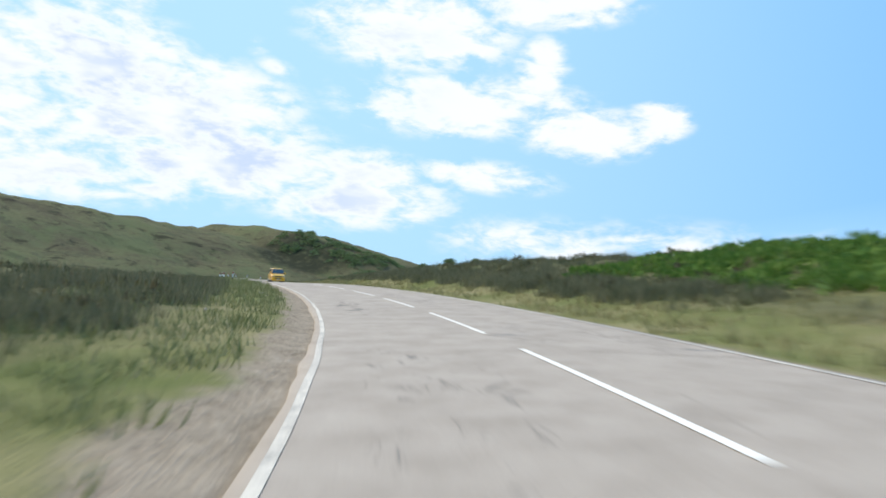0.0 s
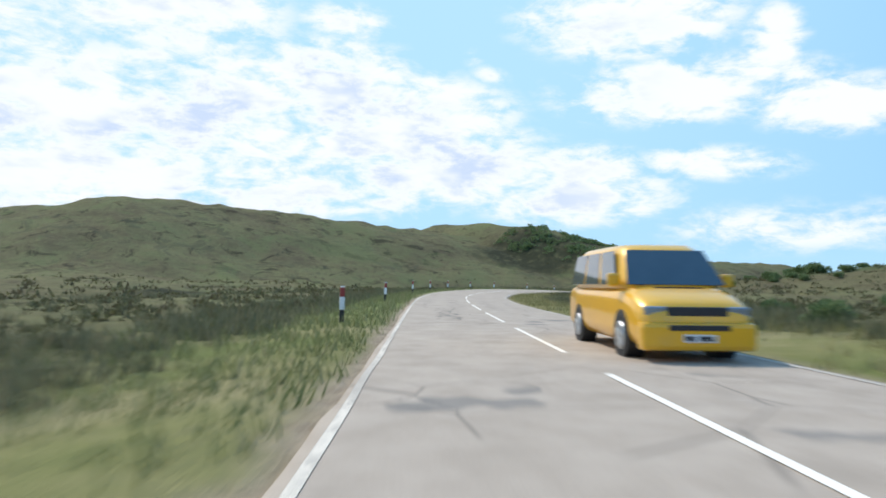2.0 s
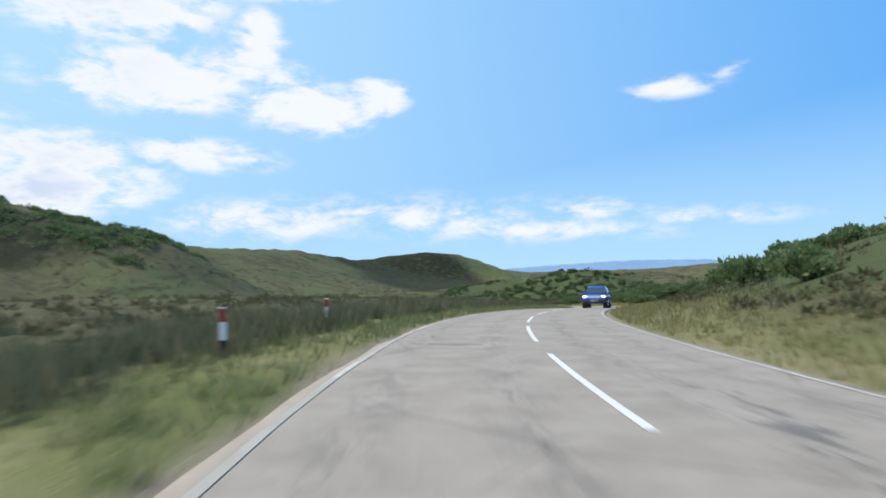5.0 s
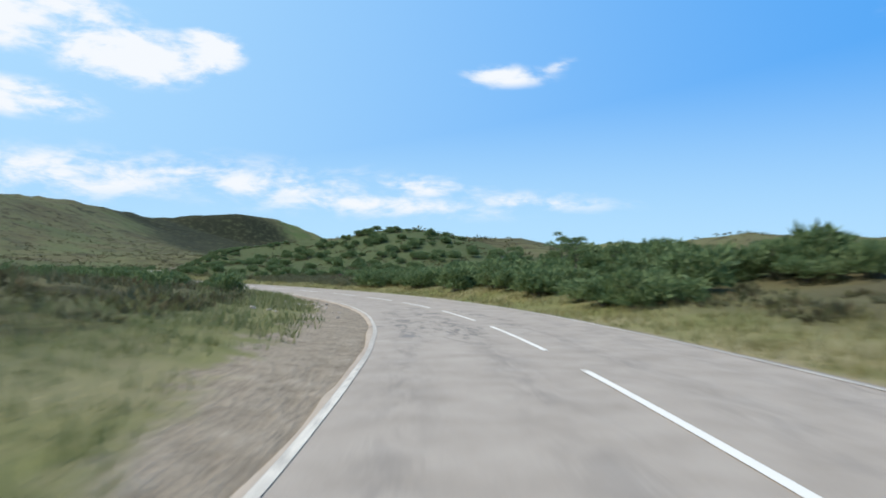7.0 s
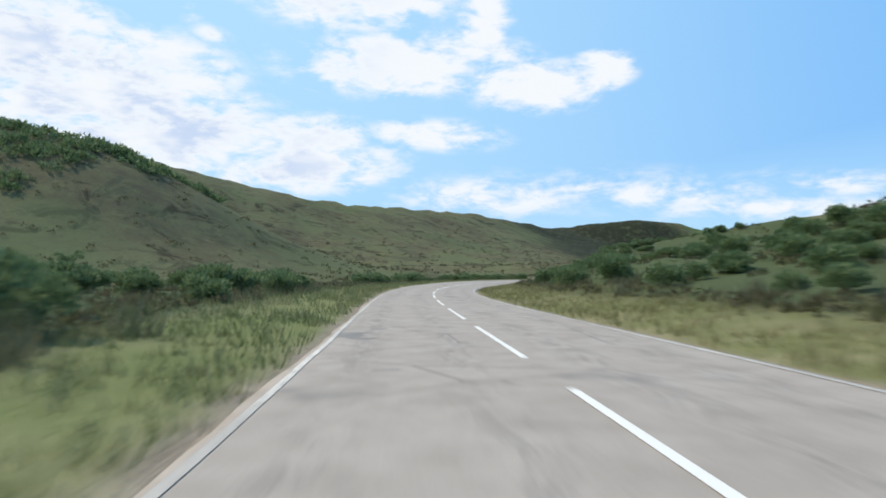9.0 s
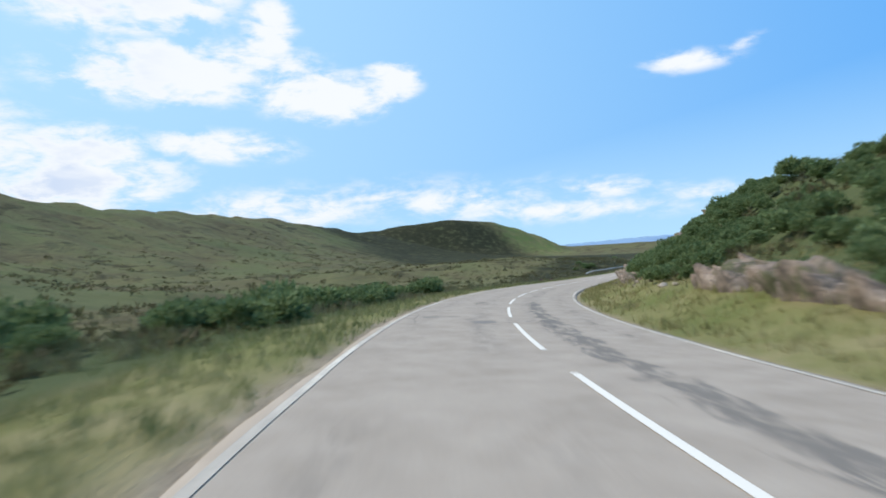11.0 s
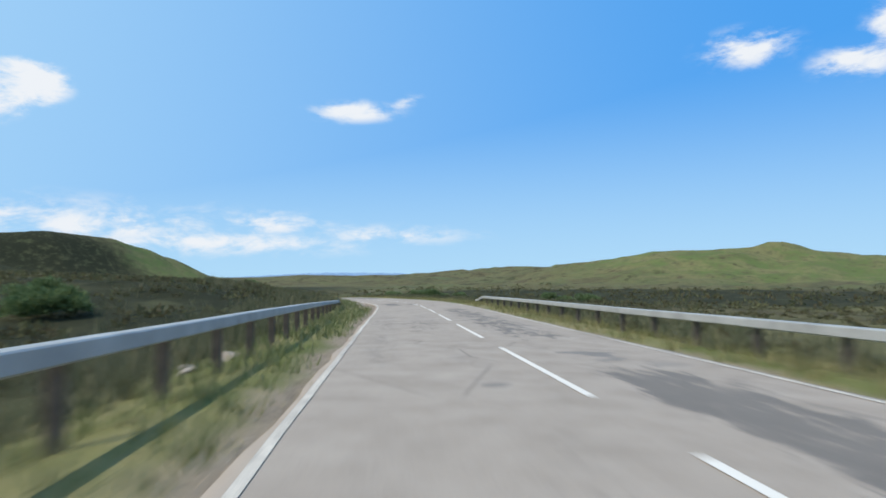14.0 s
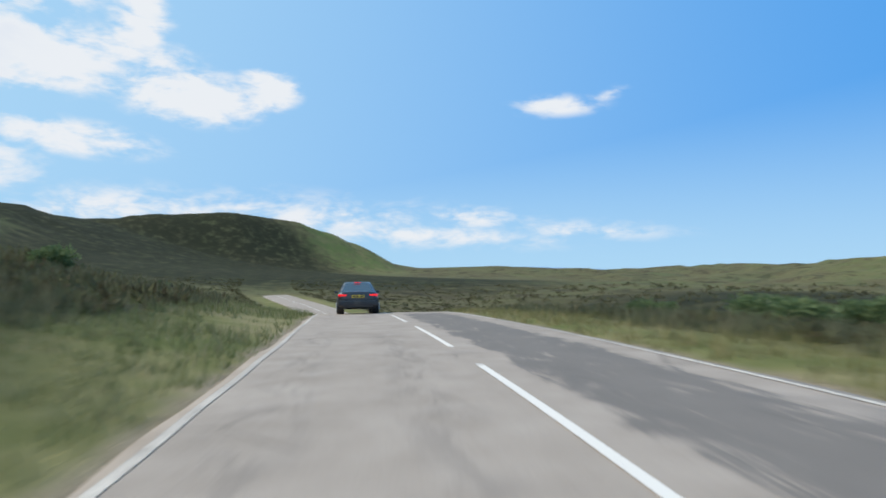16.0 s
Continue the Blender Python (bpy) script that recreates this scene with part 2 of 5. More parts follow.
def land(s, d):
    """The ground s metres along the road and d metres to its right (arrays): x, y, z."""
    s, d = np.asarray(s, float), np.asarray(d, float)
    x, y, z, h, b = ahead(s)
    c = np.clip(s, ROAD_S[0], ROAD_S[-1])
    fx, fy, fz, fh = (np.interp(c, ROAD_S, a) for a in (SOFT_X, SOFT_Y, SOFT_Z, SOFT_H))
    fx, fy = fx - np.sin(fh) * (s - c), fy + np.cos(fh) * (s - c)
    e = np.abs(d)
    w1 = smooth(e, 14, 75)
    px = (x + np.cos(h) * d) * (1 - w1) + (fx + np.cos(fh) * d) * w1
    py = (y + np.sin(h) * d) * (1 - w1) + (fy + np.sin(fh) * d) * w1
    rise = np.zeros_like(px)
    for side, table in ((1, RIGHT_LAND), (-1, LEFT_LAND)):
        t = np.array(table)
        r6, r14, r35 = (np.interp(s, t[:, 0], t[:, i]) for i in (1, 2, 3))
        r6 = r6 - b * side * 4.0 * 0.6
        edge = -b * side * 2.8
        q = np.where(e < 3.1, edge, np.where(e < 6, edge + (r6 - edge) * smooth(e, 3.1, 6),
            np.where(e < 14, r6 + (r14 - r6) * smooth(e, 5.0, 15.0), r14 + (r35 - r14) * smooth(e, 13, 37))))
        q = np.where(e > 35, r35 * np.exp(-(e - 35) / 70), q)
        rise = np.where(d * side > 0, q, rise)
    zz = (z * (1 - w1) + fz * w1) + rise
    on_road = e < 2.5
    zz = np.where(on_road, z - b * d - 0.16, zz)
    zz = np.where(on_road, zz, zz - 0.05 * (1 - smooth(e, 2.86, 3.2)))
    rough = smooth(e, 3.4, 12)
    zz = zz + rough * (0.16 * waves(px, py, 5.0, 3) + 0.10 * waves(px, py, 2.2, 5)) + 0.02 * smooth(e, 2.9, 3.6) * waves(px, py, 1.4, 9)
    zz = zz + smooth(e, 20, 60) * 0.7 * waves(px, py, 28.0, 11) + smooth(e, 60, 200) * 1.8 * waves(px, py, 75.0, 17)
    crest = crest_height(px, py) + smooth(e, 60, 160) * (1.3 * waves(px, py, 40.0, 23) + 0.6 * waves(px, py, 15.0, 29))
    base = zz
    clear = np.maximum(smooth(e, 30, 95), smooth(s, 700, 800))
    zz = np.where(crest > base, base + (crest - base) * clear, base)
    deep = smooth(e, 250, 900)
    zz = zz * (1 - deep) + np.maximum(zz, crest - 2) * deep
    return px, py, zz


def spot(s, d, up=0.0):
    x, y, z = land(np.array([s]), np.array([d]))
    return Vector((x[0], y[0], z[0] + up))


# ---- mesh helpers ----
def mesh_of(name, verts, faces, materials=(), smooth_faces=False):
    me = bpy.data.meshes.new(name)
    me.from_pydata([tuple(v) for v in verts], [], [tuple(f) for f in faces])
    for m in materials:
        me.materials.append(m)
    if smooth_faces:
        me.polygons.foreach_set("use_smooth", [True] * len(me.polygons))
    me.update()
    return me


def quick_mesh(name, verts, faces, material):
    """A mesh from arrays: verts (n, 3), faces (m, 3 or 4)."""
    verts, faces = np.asarray(verts, np.float32), np.asarray(faces, np.int32)
    me = bpy.data.meshes.new(name)
    me.vertices.add(len(verts))
    me.vertices.foreach_set("co", verts.ravel())
    k = faces.shape[1]
    me.loops.add(faces.size)
    me.loops.foreach_set("vertex_index", faces.ravel())
    me.polygons.add(len(faces))
    me.polygons.foreach_set("loop_start", np.arange(0, faces.size, k, dtype=np.int32))
    me.polygons.foreach_set("loop_total", np.full(len(faces), k, np.int32))
    me.materials.append(material)
    me.update(calc_edges=True)
    return me


def part(name, bm, material, parent, label=""):
    me = bpy.data.meshes.new(name)
    bm.to_mesh(me)
    bm.free()
    me.materials.append(material)
    ob = new(name, me)
    ob.parent = parent
    if label:
        ob["label"] = label
    return ob


def empty(name, m, label, category, group="", kind=""):
    ob = new(name)
    ob.empty_display_size = 0.2
    ob.matrix_world = m
    return tagged(ob, label, category, group, kind)


def box(bm, x0, x1, y0, y1, z0, z1, bevel=0.0):
    r = bmesh.ops.create_cube(bm, size=1.0)
    for v in r["verts"]:
        v.co = Vector(((x0 + x1) / 2 + v.co.x * (x1 - x0), (y0 + y1) / 2 + v.co.y * (y1 - y0), (z0 + z1) / 2 + v.co.z * (z1 - z0)))
    if bevel:
        es = list({e for v in r["verts"] for e in v.link_edges})
        bmesh.ops.bevel(bm, geom=es, offset=bevel, segments=2, affect="EDGES", profile=0.6)
    return r["verts"]


# ---- materials ----
def material(name):
    m = bpy.data.materials.new(name)
    m.use_nodes = True
    return m, Nodes(m.node_tree)


def finish(n, color, rough=0.9, bump=None, strength=0.3, distance=0.02, metal=0.0, **extra):
    v = {"Base Color": color if isinstance(color, bpy.types.NodeSocket) else (*color, 1.0), "Roughness": rough, "Metallic": metal}
    v.update({k.replace("_", " "): a for k, a in extra.items()})
    if bump is not None:
        v["Normal"] = n.add("ShaderNodeBump", {"Height": bump, "Strength": strength, "Distance": distance}).outputs[0]
    b = n.add("ShaderNodeBsdfPrincipled", v)
    n.add("ShaderNodeOutputMaterial", {0: b.outputs[0]})


def place(n):
    return n.add("ShaderNodeTexCoord").outputs["Object"]


def ground_material():
    m, n = material("moorland")
    at = place(n)
    off = n.add("ShaderNodeAttribute", attribute_name="off").outputs["Fac"]
    along = n.add("ShaderNodeAttribute", attribute_name="along").outputs["Fac"]
    e = n.math("ABSOLUTE", off)
    big, mid, fine = n.noise(0.035, 5.0, 0.6, at), n.noise(0.22, 6.0, 0.65, at), n.noise(2.6, 5.0, 0.7, at)
    tiny = n.noise(16.0, 3.0, 0.7, at)
    moor = n.ramp(n.math("ADD", n.math("MULTIPLY", big, 0.6), n.math("MULTIPLY", mid, 0.4)),
                  [(0.36, (0.096, 0.078, 0.046)), (0.46, (0.132, 0.115, 0.060)), (0.55, (0.150, 0.141, 0.068)), (0.68, (0.134, 0.146, 0.066))])
    peat = n.step(n.noise(0.09, 7.0, 0.72, at, 0.8), 0.54, 0.62)
    moor = n.mix(n.math("MULTIPLY", peat, 0.75), moor, (0.028, 0.022, 0.015))
    crag = n.math("MULTIPLY", n.step(n.noise(0.05, 8.0, 0.74, at, 1.2), 0.55, 0.60), n.step(e, 30.0, 60.0))
    moor = n.mix(n.math("MULTIPLY", crag, 0.45), moor, (0.056, 0.064, 0.040))
    lush = n.math("MULTIPLY", n.step(n.noise(0.04, 7.0, 0.7, n.add("ShaderNodeVectorMath", {0: at, 1: (5.0, 71.0, 13.0)}).outputs[0], 0.8), 0.55, 0.64), n.step(e, 20.0, 40.0))
    moor = n.mix(n.math("MULTIPLY", lush, 0.35), moor, (0.125, 0.160, 0.060))
    dark = n.math("MULTIPLY", n.step(n.noise(0.45, 7.0, 0.75, at, 0.4), 0.52, 0.62), n.step(mid, 0.36, 0.56))
    moor = n.mix(n.math("MULTIPLY", dark, 0.5), moor, (0.062, 0.058, 0.032))
    pale = n.step(n.noise(0.3, 7.0, 0.72, n.add("ShaderNodeVectorMath", {0: at, 1: (31.0, 7.0, 3.0)}).outputs[0], 0.3), 0.57, 0.68)
    moor = n.mix(n.math("MULTIPLY", pale, 0.5), moor, (0.20, 0.175, 0.085))
    grassy = n.step(n.noise(0.018, 3.0, 0.5, at), 0.53, 0.66)
    moor = n.mix(n.math("MULTIPLY", grassy, 0.55), moor, (0.115, 0.138, 0.058))
    moor = n.mix(n.math("MULTIPLY", n.math("SUBTRACT", fine, 0.35, True), 0.9), moor, (0.066, 0.058, 0.034))
    verge = n.ramp(mid, [(0.36, (0.14, 0.150, 0.050)), (0.5, (0.215, 0.195, 0.082)), (0.64, (0.32, 0.260, 0.140))])
    lime = n.add("ShaderNodeAttribute", attribute_name="lime").outputs["Fac"]
    verge = n.mix(n.math("MULTIPLY", lime, 0.7), verge, n.mix(n.step(fine, 0.3, 0.7), (0.150, 0.195, 0.062), (0.235, 0.260, 0.105)))
    verge = n.mix(n.math("MULTIPLY", tiny, 0.35), verge, (0.10, 0.12, 0.04))
    wob = n.math("MULTIPLY", n.math("SUBTRACT", mid, 0.5), 5.0)
    here = n.math("SUBTRACT", 1.0, n.step(along, 690.0, 720.0))
    near = n.math("MULTIPLY", here, n.math("SUBTRACT", 1.0, n.step(n.math("ADD", e, wob), 4.2, 7.0)))
    col = n.mix(near, moor, verge)
    grit = n.ramp(n.math("ADD", n.math("MULTIPLY", tiny, 0.6), n.math("MULTIPLY", fine, 0.4)), [(0.34, (0.145, 0.110, 0.075)), (0.5, (0.315, 0.243, 0.174)), (0.66, (0.48, 0.385, 0.290))])
    margin = n.add("ShaderNodeAttribute", attribute_name="margin").outputs["Fac"]
    wob2 = n.math("MULTIPLY", n.math("SUBTRACT", n.math("ADD", n.math("MULTIPLY", n.noise(0.5, 5.0, 0.65, at), 1.6), n.math("MULTIPLY", fine, 0.9)), 1.25), n.math("ADD", margin, 0.35))
    bare = n.math("SUBTRACT", 1.0, n.step(n.math("SUBTRACT", n.math("ADD", n.math("SUBTRACT", e, 2.62), wob2), margin), -0.15, 0.35))
    bare = n.math("MULTIPLY", bare, here)
    col = n.mix(bare, col, grit)
    # dark heath; the far dome's shaded cliff is painted in this colour too
    heath_shade = n.step(n.add("ShaderNodeAttribute", attribute_name="heath_shade").outputs["Fac"], 0.3, 0.7)
    col = n.mix(n.math("MULTIPLY", heath_shade, n.step(mid, 0.85, 0.45)), col, n.mix(fine, (0.024, 0.027, 0.016), (0.046, 0.046, 0.026)))
    far_green = n.step(n.add("ShaderNodeAttribute", attribute_name="green").outputs["Fac"], 0.25, 0.8)
    col = n.mix(n.math("MULTIPLY", far_green, n.step(mid, 0.25, 0.6)), col, n.mix(n.step(n.noise(0.05, 5.0, 0.65, at), 0.4, 0.62), (0.118, 0.150, 0.050), (0.185, 0.172, 0.075)))
    scrub = n.step(n.math("ADD", n.add("ShaderNodeAttribute", attribute_name="scrub").outputs["Fac"], n.math("SUBTRACT", mid, 0.5)), 0.3, 0.6)
    col = n.mix(n.math("MULTIPLY", scrub, 0.85), col, n.mix(fine, (0.050, 0.068, 0.030), (0.105, 0.125, 0.055)))
    sand = n.step(n.add("ShaderNodeAttribute", attribute_name="sand").outputs["Fac"], 0.35, 0.65)
    clay = n.mix(n.step(n.noise(1.1, 6.0, 0.7, at), 0.52, 0.62), n.mix(tiny, (0.24, 0.175, 0.128), (0.40, 0.305, 0.235)), (0.075, 0.055, 0.038))
    col = n.mix(sand, col, clay)
    h = n.math("ADD", n.math("MULTIPLY", fine, 1.0), n.math("MULTIPLY", tiny, 0.5))
    finish(n, col, 1.0, h, 0.7, 0.12, Specular_IOR_Level=0.06)
    return m


def asphalt_material():
    m, n = material("worn_asphalt")
    at = place(n)
    tiny, mid, big = n.noise(70.0, 3.0, 0.7, at), n.noise(1.6, 6.0, 0.65, at), n.noise(0.16, 4.0, 0.6, at)
    col = n.ramp(mid, [(0.3, (0.325, 0.262, 0.206)), (0.5, (0.388, 0.314, 0.250)), (0.7, (0.436, 0.358, 0.289))])
    col = n.mix(n.math("MULTIPLY", n.step(tiny, 0.35, 0.75), 0.22), col, (0.12, 0.11, 0.105))
    # bitumen bleeding through the chippings in the wheel tracks
    d = n.add("ShaderNodeAttribute", attribute_name="off").outputs["Fac"]
    run = n.add("ShaderNodeAttribute", attribute_name="along").outputs["Fac"]
    stretch = n.add("ShaderNodeCombineXYZ", {0: d, 1: n.math("MULTIPLY", run, 0.3), 2: 0.0}).outputs[0]
    rag = n.noise(3.2, 7.0, 0.72, stretch, 0.8)
    track = None
    for c in (-1.95, -0.75, 0.72, 1.75):
        g = n.math("SUBTRACT", 1.0, n.math("DIVIDE", n.math("ABSOLUTE", n.math("SUBTRACT", d, c)), 0.42), True)
        track = g if track is None else n.math("MAXIMUM", track, g)
    where = n.step(n.noise(0.07, 3.0, 0.5, at), 0.44, 0.56)
    worn = n.math("MULTIPLY", n.math("MULTIPLY", n.step(rag, 0.46, 0.58), track), where)
    col = n.mix(n.math("MULTIPLY", worn, 0.32), col, (0.095, 0.088, 0.084))
    mend = n.add("ShaderNodeAttribute", attribute_name="mend").outputs["Fac"]
    torn = n.step(n.math("ADD", n.math("MULTIPLY", mend, 0.42), rag), 0.66, 0.80)
    col = n.mix(n.math("MULTIPLY", n.math("MULTIPLY", torn, n.step(mend, 0.02, 0.2)), 0.8), col, n.mix(tiny, (0.115, 0.100, 0.088), (0.19, 0.165, 0.14)))
    patch = n.math("MULTIPLY", n.step(n.noise(0.6, 3.0, 0.5, at), 0.64, 0.66), n.step(big, 0.52, 0.6))
    col = n.mix(n.math("MULTIPLY", patch, 0.6), col, (0.13, 0.125, 0.12))
    crack = n.add("ShaderNodeTexVoronoi", {"Vector": at, "Scale": 0.45}, feature="DISTANCE_TO_EDGE").outputs["Distance"]
    line = n.math("MULTIPLY", n.math("SUBTRACT", 1.0, n.step(crack, 0.0, 0.012)), n.step(big, 0.5, 0.58))
    col = n.mix(n.math("MULTIPLY", line, 0.5), col, (0.07, 0.065, 0.06))
    finish(n, col, 0.9, n.math("ADD", tiny, n.math("MULTIPLY", mid, 0.4)), 0.35, 0.01, Specular_IOR_Level=0.25)
    return m


def paint_material(name, wear, white):
    m, n = material(name)
    at = place(n)
    chips = n.noise(9.0, 6.0, 0.75, at)
    col = n.mix(n.step(chips, wear, wear + 0.12), white, (0.36, 0.31, 0.26))
    col = n.mix(n.math("MULTIPLY", n.step(n.noise(0.12, 4.0, 0.65, at), 0.40, 0.60), max(0.0, 4.6 * (0.64 - wear))), col, (0.37, 0.315, 0.262))
    col = n.mix(n.math("MULTIPLY", n.noise(1.2, 3.0, 0.5, at), 0.25), col, (0.50, 0.47, 0.42))
    finish(n, col, 0.85, chips, 0.2, 0.004, Specular_IOR_Level=0.12)
    return m


def plain_material(name, color, rough, metal=0.0, vary=0.15, scale=6.0, bump=0.0, **extra):
    """One colour with light and dark mottling."""
    m, n = material(name)
    f = n.noise(scale, 5.0, 0.65, place(n))
    dark = tuple(c * (1 - vary) for c in color)
    lite = tuple(min(1.0, c * (1 + vary)) for c in color)
    finish(n, n.ramp(f, [(0.3, dark), (0.7, lite)]), rough, f if bump else None, bump, 0.01, metal, **extra)
    return m


GROUND, ASPHALT = ground_material(), asphalt_material()
DASH_PAINT, EDGE_PAINT = paint_material("white_road_paint", 0.64, (0.78, 0.71, 0.62)), paint_material("worn_white_road_paint", 0.465, (0.72, 0.63, 0.52))
GALVANISED = plain_material("galvanised_steel", (0.36, 0.36, 0.35), 0.65, 0.1, 0.25, 2.0)
WEATHERED_POST = plain_material("weathered_post", (0.085, 0.070, 0.060), 0.9, 0.0, 0.3, 8.0, 0.4)

# ---- the ground: one sheet to the horizon ----
out = [0.0, 1.2, 2.4, 2.62, 2.85, 3.1, 3.4, 3.8, 4.3, 4.9, 5.6, 6.4, 7.3, 8.3, 9.4, 10.7, 12.1, 13.7, 15.5, 17.5, 19.8, 22.4, 25.4, 28.8, 32.7, 37]
while out[-1] < 4300:
    out.append(out[-1] + (0.06 * out[-1] if out[-1] < 160 else 9.0 if out[-1] < 560 else 0.16 * out[-1]))
ds = np.array([-v for v in out[:0:-1]] + out)
tail = [1.5 * 1.22 ** k for k in range(1, 36)]
ss = np.concatenate([[-60 - v * 2 for v in tail[::-1]], np.arange(-60, 660, 1.4), np.arange(660, 1200, 5.0), [1200 + v * 2 for v in tail]])
sg_, dg_ = np.meshgrid(ss, ds, indexing="ij")
gx, gy, gz = land(sg_, dg_)
nd = len(ds)
ii = (np.arange(len(ss) - 1)[:, None] * nd + np.arange(nd - 1)[None]).ravel()
ground = new("ground", quick_mesh("ground", np.stack([gx.ravel(), gy.ravel(), gz.ravel()], 1), np.stack([ii, ii + nd, ii + nd + 1, ii + 1], 1)[:, ::-1], GROUND))
green_hill = np.exp(-(((gx - 560) / 140) ** 2 + ((gy - 570) / 130) ** 2)) * 1.3 + np.exp(-(((gx - 338) / 40) ** 2 + ((gy - 925) / 60) ** 2)) * 0.9
green_hill += np.exp(-(((sg_ - 12) / 15) ** 2 + ((dg_ - 16) / 9) ** 2)) * 1.2
sandy = np.exp(-(((sg_ - 460) / 8.5) ** 2 + ((dg_ - 10.8) / 5.8) ** 2)) * 1.25 + 0.15 * waves(gx, gy, 4.0, 31)
# first term paints the dome's sunless cliff dark, the others are dark ground cover
heath_and_shade = np.exp(-(((gx - 215) / 90) ** 2 + ((gy - 895) / 60) ** 2)) * 1.45 + np.exp(-(((sg_ - 582) / 36) ** 2 + ((dg_ + 14) / 8.5) ** 2)) * 1.2 + np.exp(-(((sg_ - 578) / 40) ** 2 + ((dg_ - 20) / 13) ** 2)) * 1.1 + np.exp(-(((sg_ - 600) / 95) ** 2 + ((dg_ - 75) / 45) ** 2)) * 1.1
heath_and_shade += np.exp(-(((sg_ - 512) / 40) ** 2 + ((dg_ + 15) / 10) ** 2)) * 1.15
heath_and_shade += np.exp(-(((gx - 235) / 110) ** 2 + ((gy - 745) / 95) ** 2)) * 1.2
heath_and_shade += np.exp(-(((gx + 85) / 45) ** 2 + ((gy - 425) / 30) ** 2)) * 0.9 + np.exp(-(((sg_ - 150) / 60) ** 2 + ((dg_ + 45) / 14) ** 2)) * 0.7 + 0.12 * waves(gx, gy, 14.0, 37)
scrubby = np.zeros_like(gx)
for s0, s1, d0, d1 in ((294, 350, 7, 44), (182, 238, 7, 34), (380, 440, 6.5, 32), (254, 284, 6, 18), (298, 344, -21, -6.5), (374, 418, -13, -5.8), (352, 384, 6.5, 24)):
    scrubby = np.maximum(scrubby, smooth(sg_, s0 - 4, s0 + 4) * (1 - smooth(sg_, s1 - 4, s1 + 4)) * smooth(dg_, d0 - 1, d0 + 1) * (1 - smooth(dg_, d1 - 2, d1 + 2)))
margin_l = np.interp(sg_, [-60, 20, 34, 62, 72, 232, 240, 268, 280, 300, 425, 445, 470, 524, 530, 548, 560], [0.8, 0.55, 0.5, 0.4, 0.12, 0.12, 1.5, 1.4, 0.6, 0.15, 0.15, 0.3, 0.15, 0.2, 1.2, 1.0, 0.1])
margin = np.where(dg_ < 0, margin_l, np.interp(sg_, [430, 442, 450, 462, 470], [0.05, 0.2, 1.2, 1.0, 0.08]))
lime = smooth(sg_, 78, 96) * (1 - smooth(sg_, 150, 172)) * (dg_ < 0) + smooth(sg_, 286, 300) * (1 - smooth(sg_, 326, 345)) * (dg_ < 0) * 0.5
for key, values in (("margin", margin), ("lime", lime), ("scrub", scrubby), ("heath_shade", heath_and_shade), ("off", dg_), ("along", sg_), ("green", green_hill), ("sand", sandy)):
    a = ground.data.attributes.new(key, "FLOAT", "POINT")
    a.data.foreach_set("value", values.ravel().astype(np.float32))
ground.data.polygons.foreach_set("use_smooth", [True] * len(ground.data.polygons))
tagged(ground, "rolling moorland of brown heather and rough grass", "ground", kind="structure")

# ---- far hills across the water, the blue of haze put into their colour ----
HAZE_HILL = plain_material("haze_blue_hill", (0.20, 0.30, 0.44), 1.0, 0.0, 0.12, 0.004)
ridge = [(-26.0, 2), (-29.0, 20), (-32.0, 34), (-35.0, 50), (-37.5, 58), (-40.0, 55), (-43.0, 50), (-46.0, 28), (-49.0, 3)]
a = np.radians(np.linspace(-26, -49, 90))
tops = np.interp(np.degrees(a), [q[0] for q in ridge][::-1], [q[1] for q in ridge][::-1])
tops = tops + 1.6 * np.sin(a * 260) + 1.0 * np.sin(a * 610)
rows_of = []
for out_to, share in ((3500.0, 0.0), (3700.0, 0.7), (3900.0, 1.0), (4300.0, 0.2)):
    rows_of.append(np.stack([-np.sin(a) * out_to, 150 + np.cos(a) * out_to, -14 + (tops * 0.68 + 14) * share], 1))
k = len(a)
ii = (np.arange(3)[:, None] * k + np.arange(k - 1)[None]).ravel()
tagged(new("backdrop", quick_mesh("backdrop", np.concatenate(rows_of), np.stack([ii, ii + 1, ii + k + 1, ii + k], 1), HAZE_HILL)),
       "far hills on the horizon, coloured blue for haze", "hills", kind="structure")

# ---- the road ----
rs = np.arange(-60, 760, 0.7)
rd = np.array([-2.64, -2.61] + [-2.5 + 0.25 * k for k in range(21)] + [2.58, 2.61])
sg_, dg_ = np.meshgrid(rs, rd, indexing="ij")
along = sg_.copy()
rag = np.where(dg_ < 0, 0.035 * waves(sg_, dg_ * 0, 6.0, 41) + 0.035 * waves(sg_, dg_ * 0, 2.3, 43), 0.03 * waves(sg_, dg_ * 0, 4.0, 44))
dg_ = dg_ + np.where(np.abs(dg_) > 2.52, rag, 0)
x, y, z, h, b = ahead(sg_)
drop = np.where((np.arange(len(rd)) == 0) | (np.arange(len(rd)) == len(rd) - 1), -0.06, 0.0)[None]
camber = -0.012 * np.abs(dg_) ** 1.5 * 0.25
pts = np.stack([(x + np.cos(h) * dg_).ravel(), (y + np.sin(h) * dg_).ravel(), (z - b * dg_ + drop + camber).ravel()], 1)
nd = len(rd)
ii = (np.arange(len(rs) - 1)[:, None] * nd + np.arange(nd - 1)[None]).ravel()
road = new("road", quick_mesh("road", pts, np.stack([ii, ii + 1, ii + nd + 1, ii + nd], 1), ASPHALT))
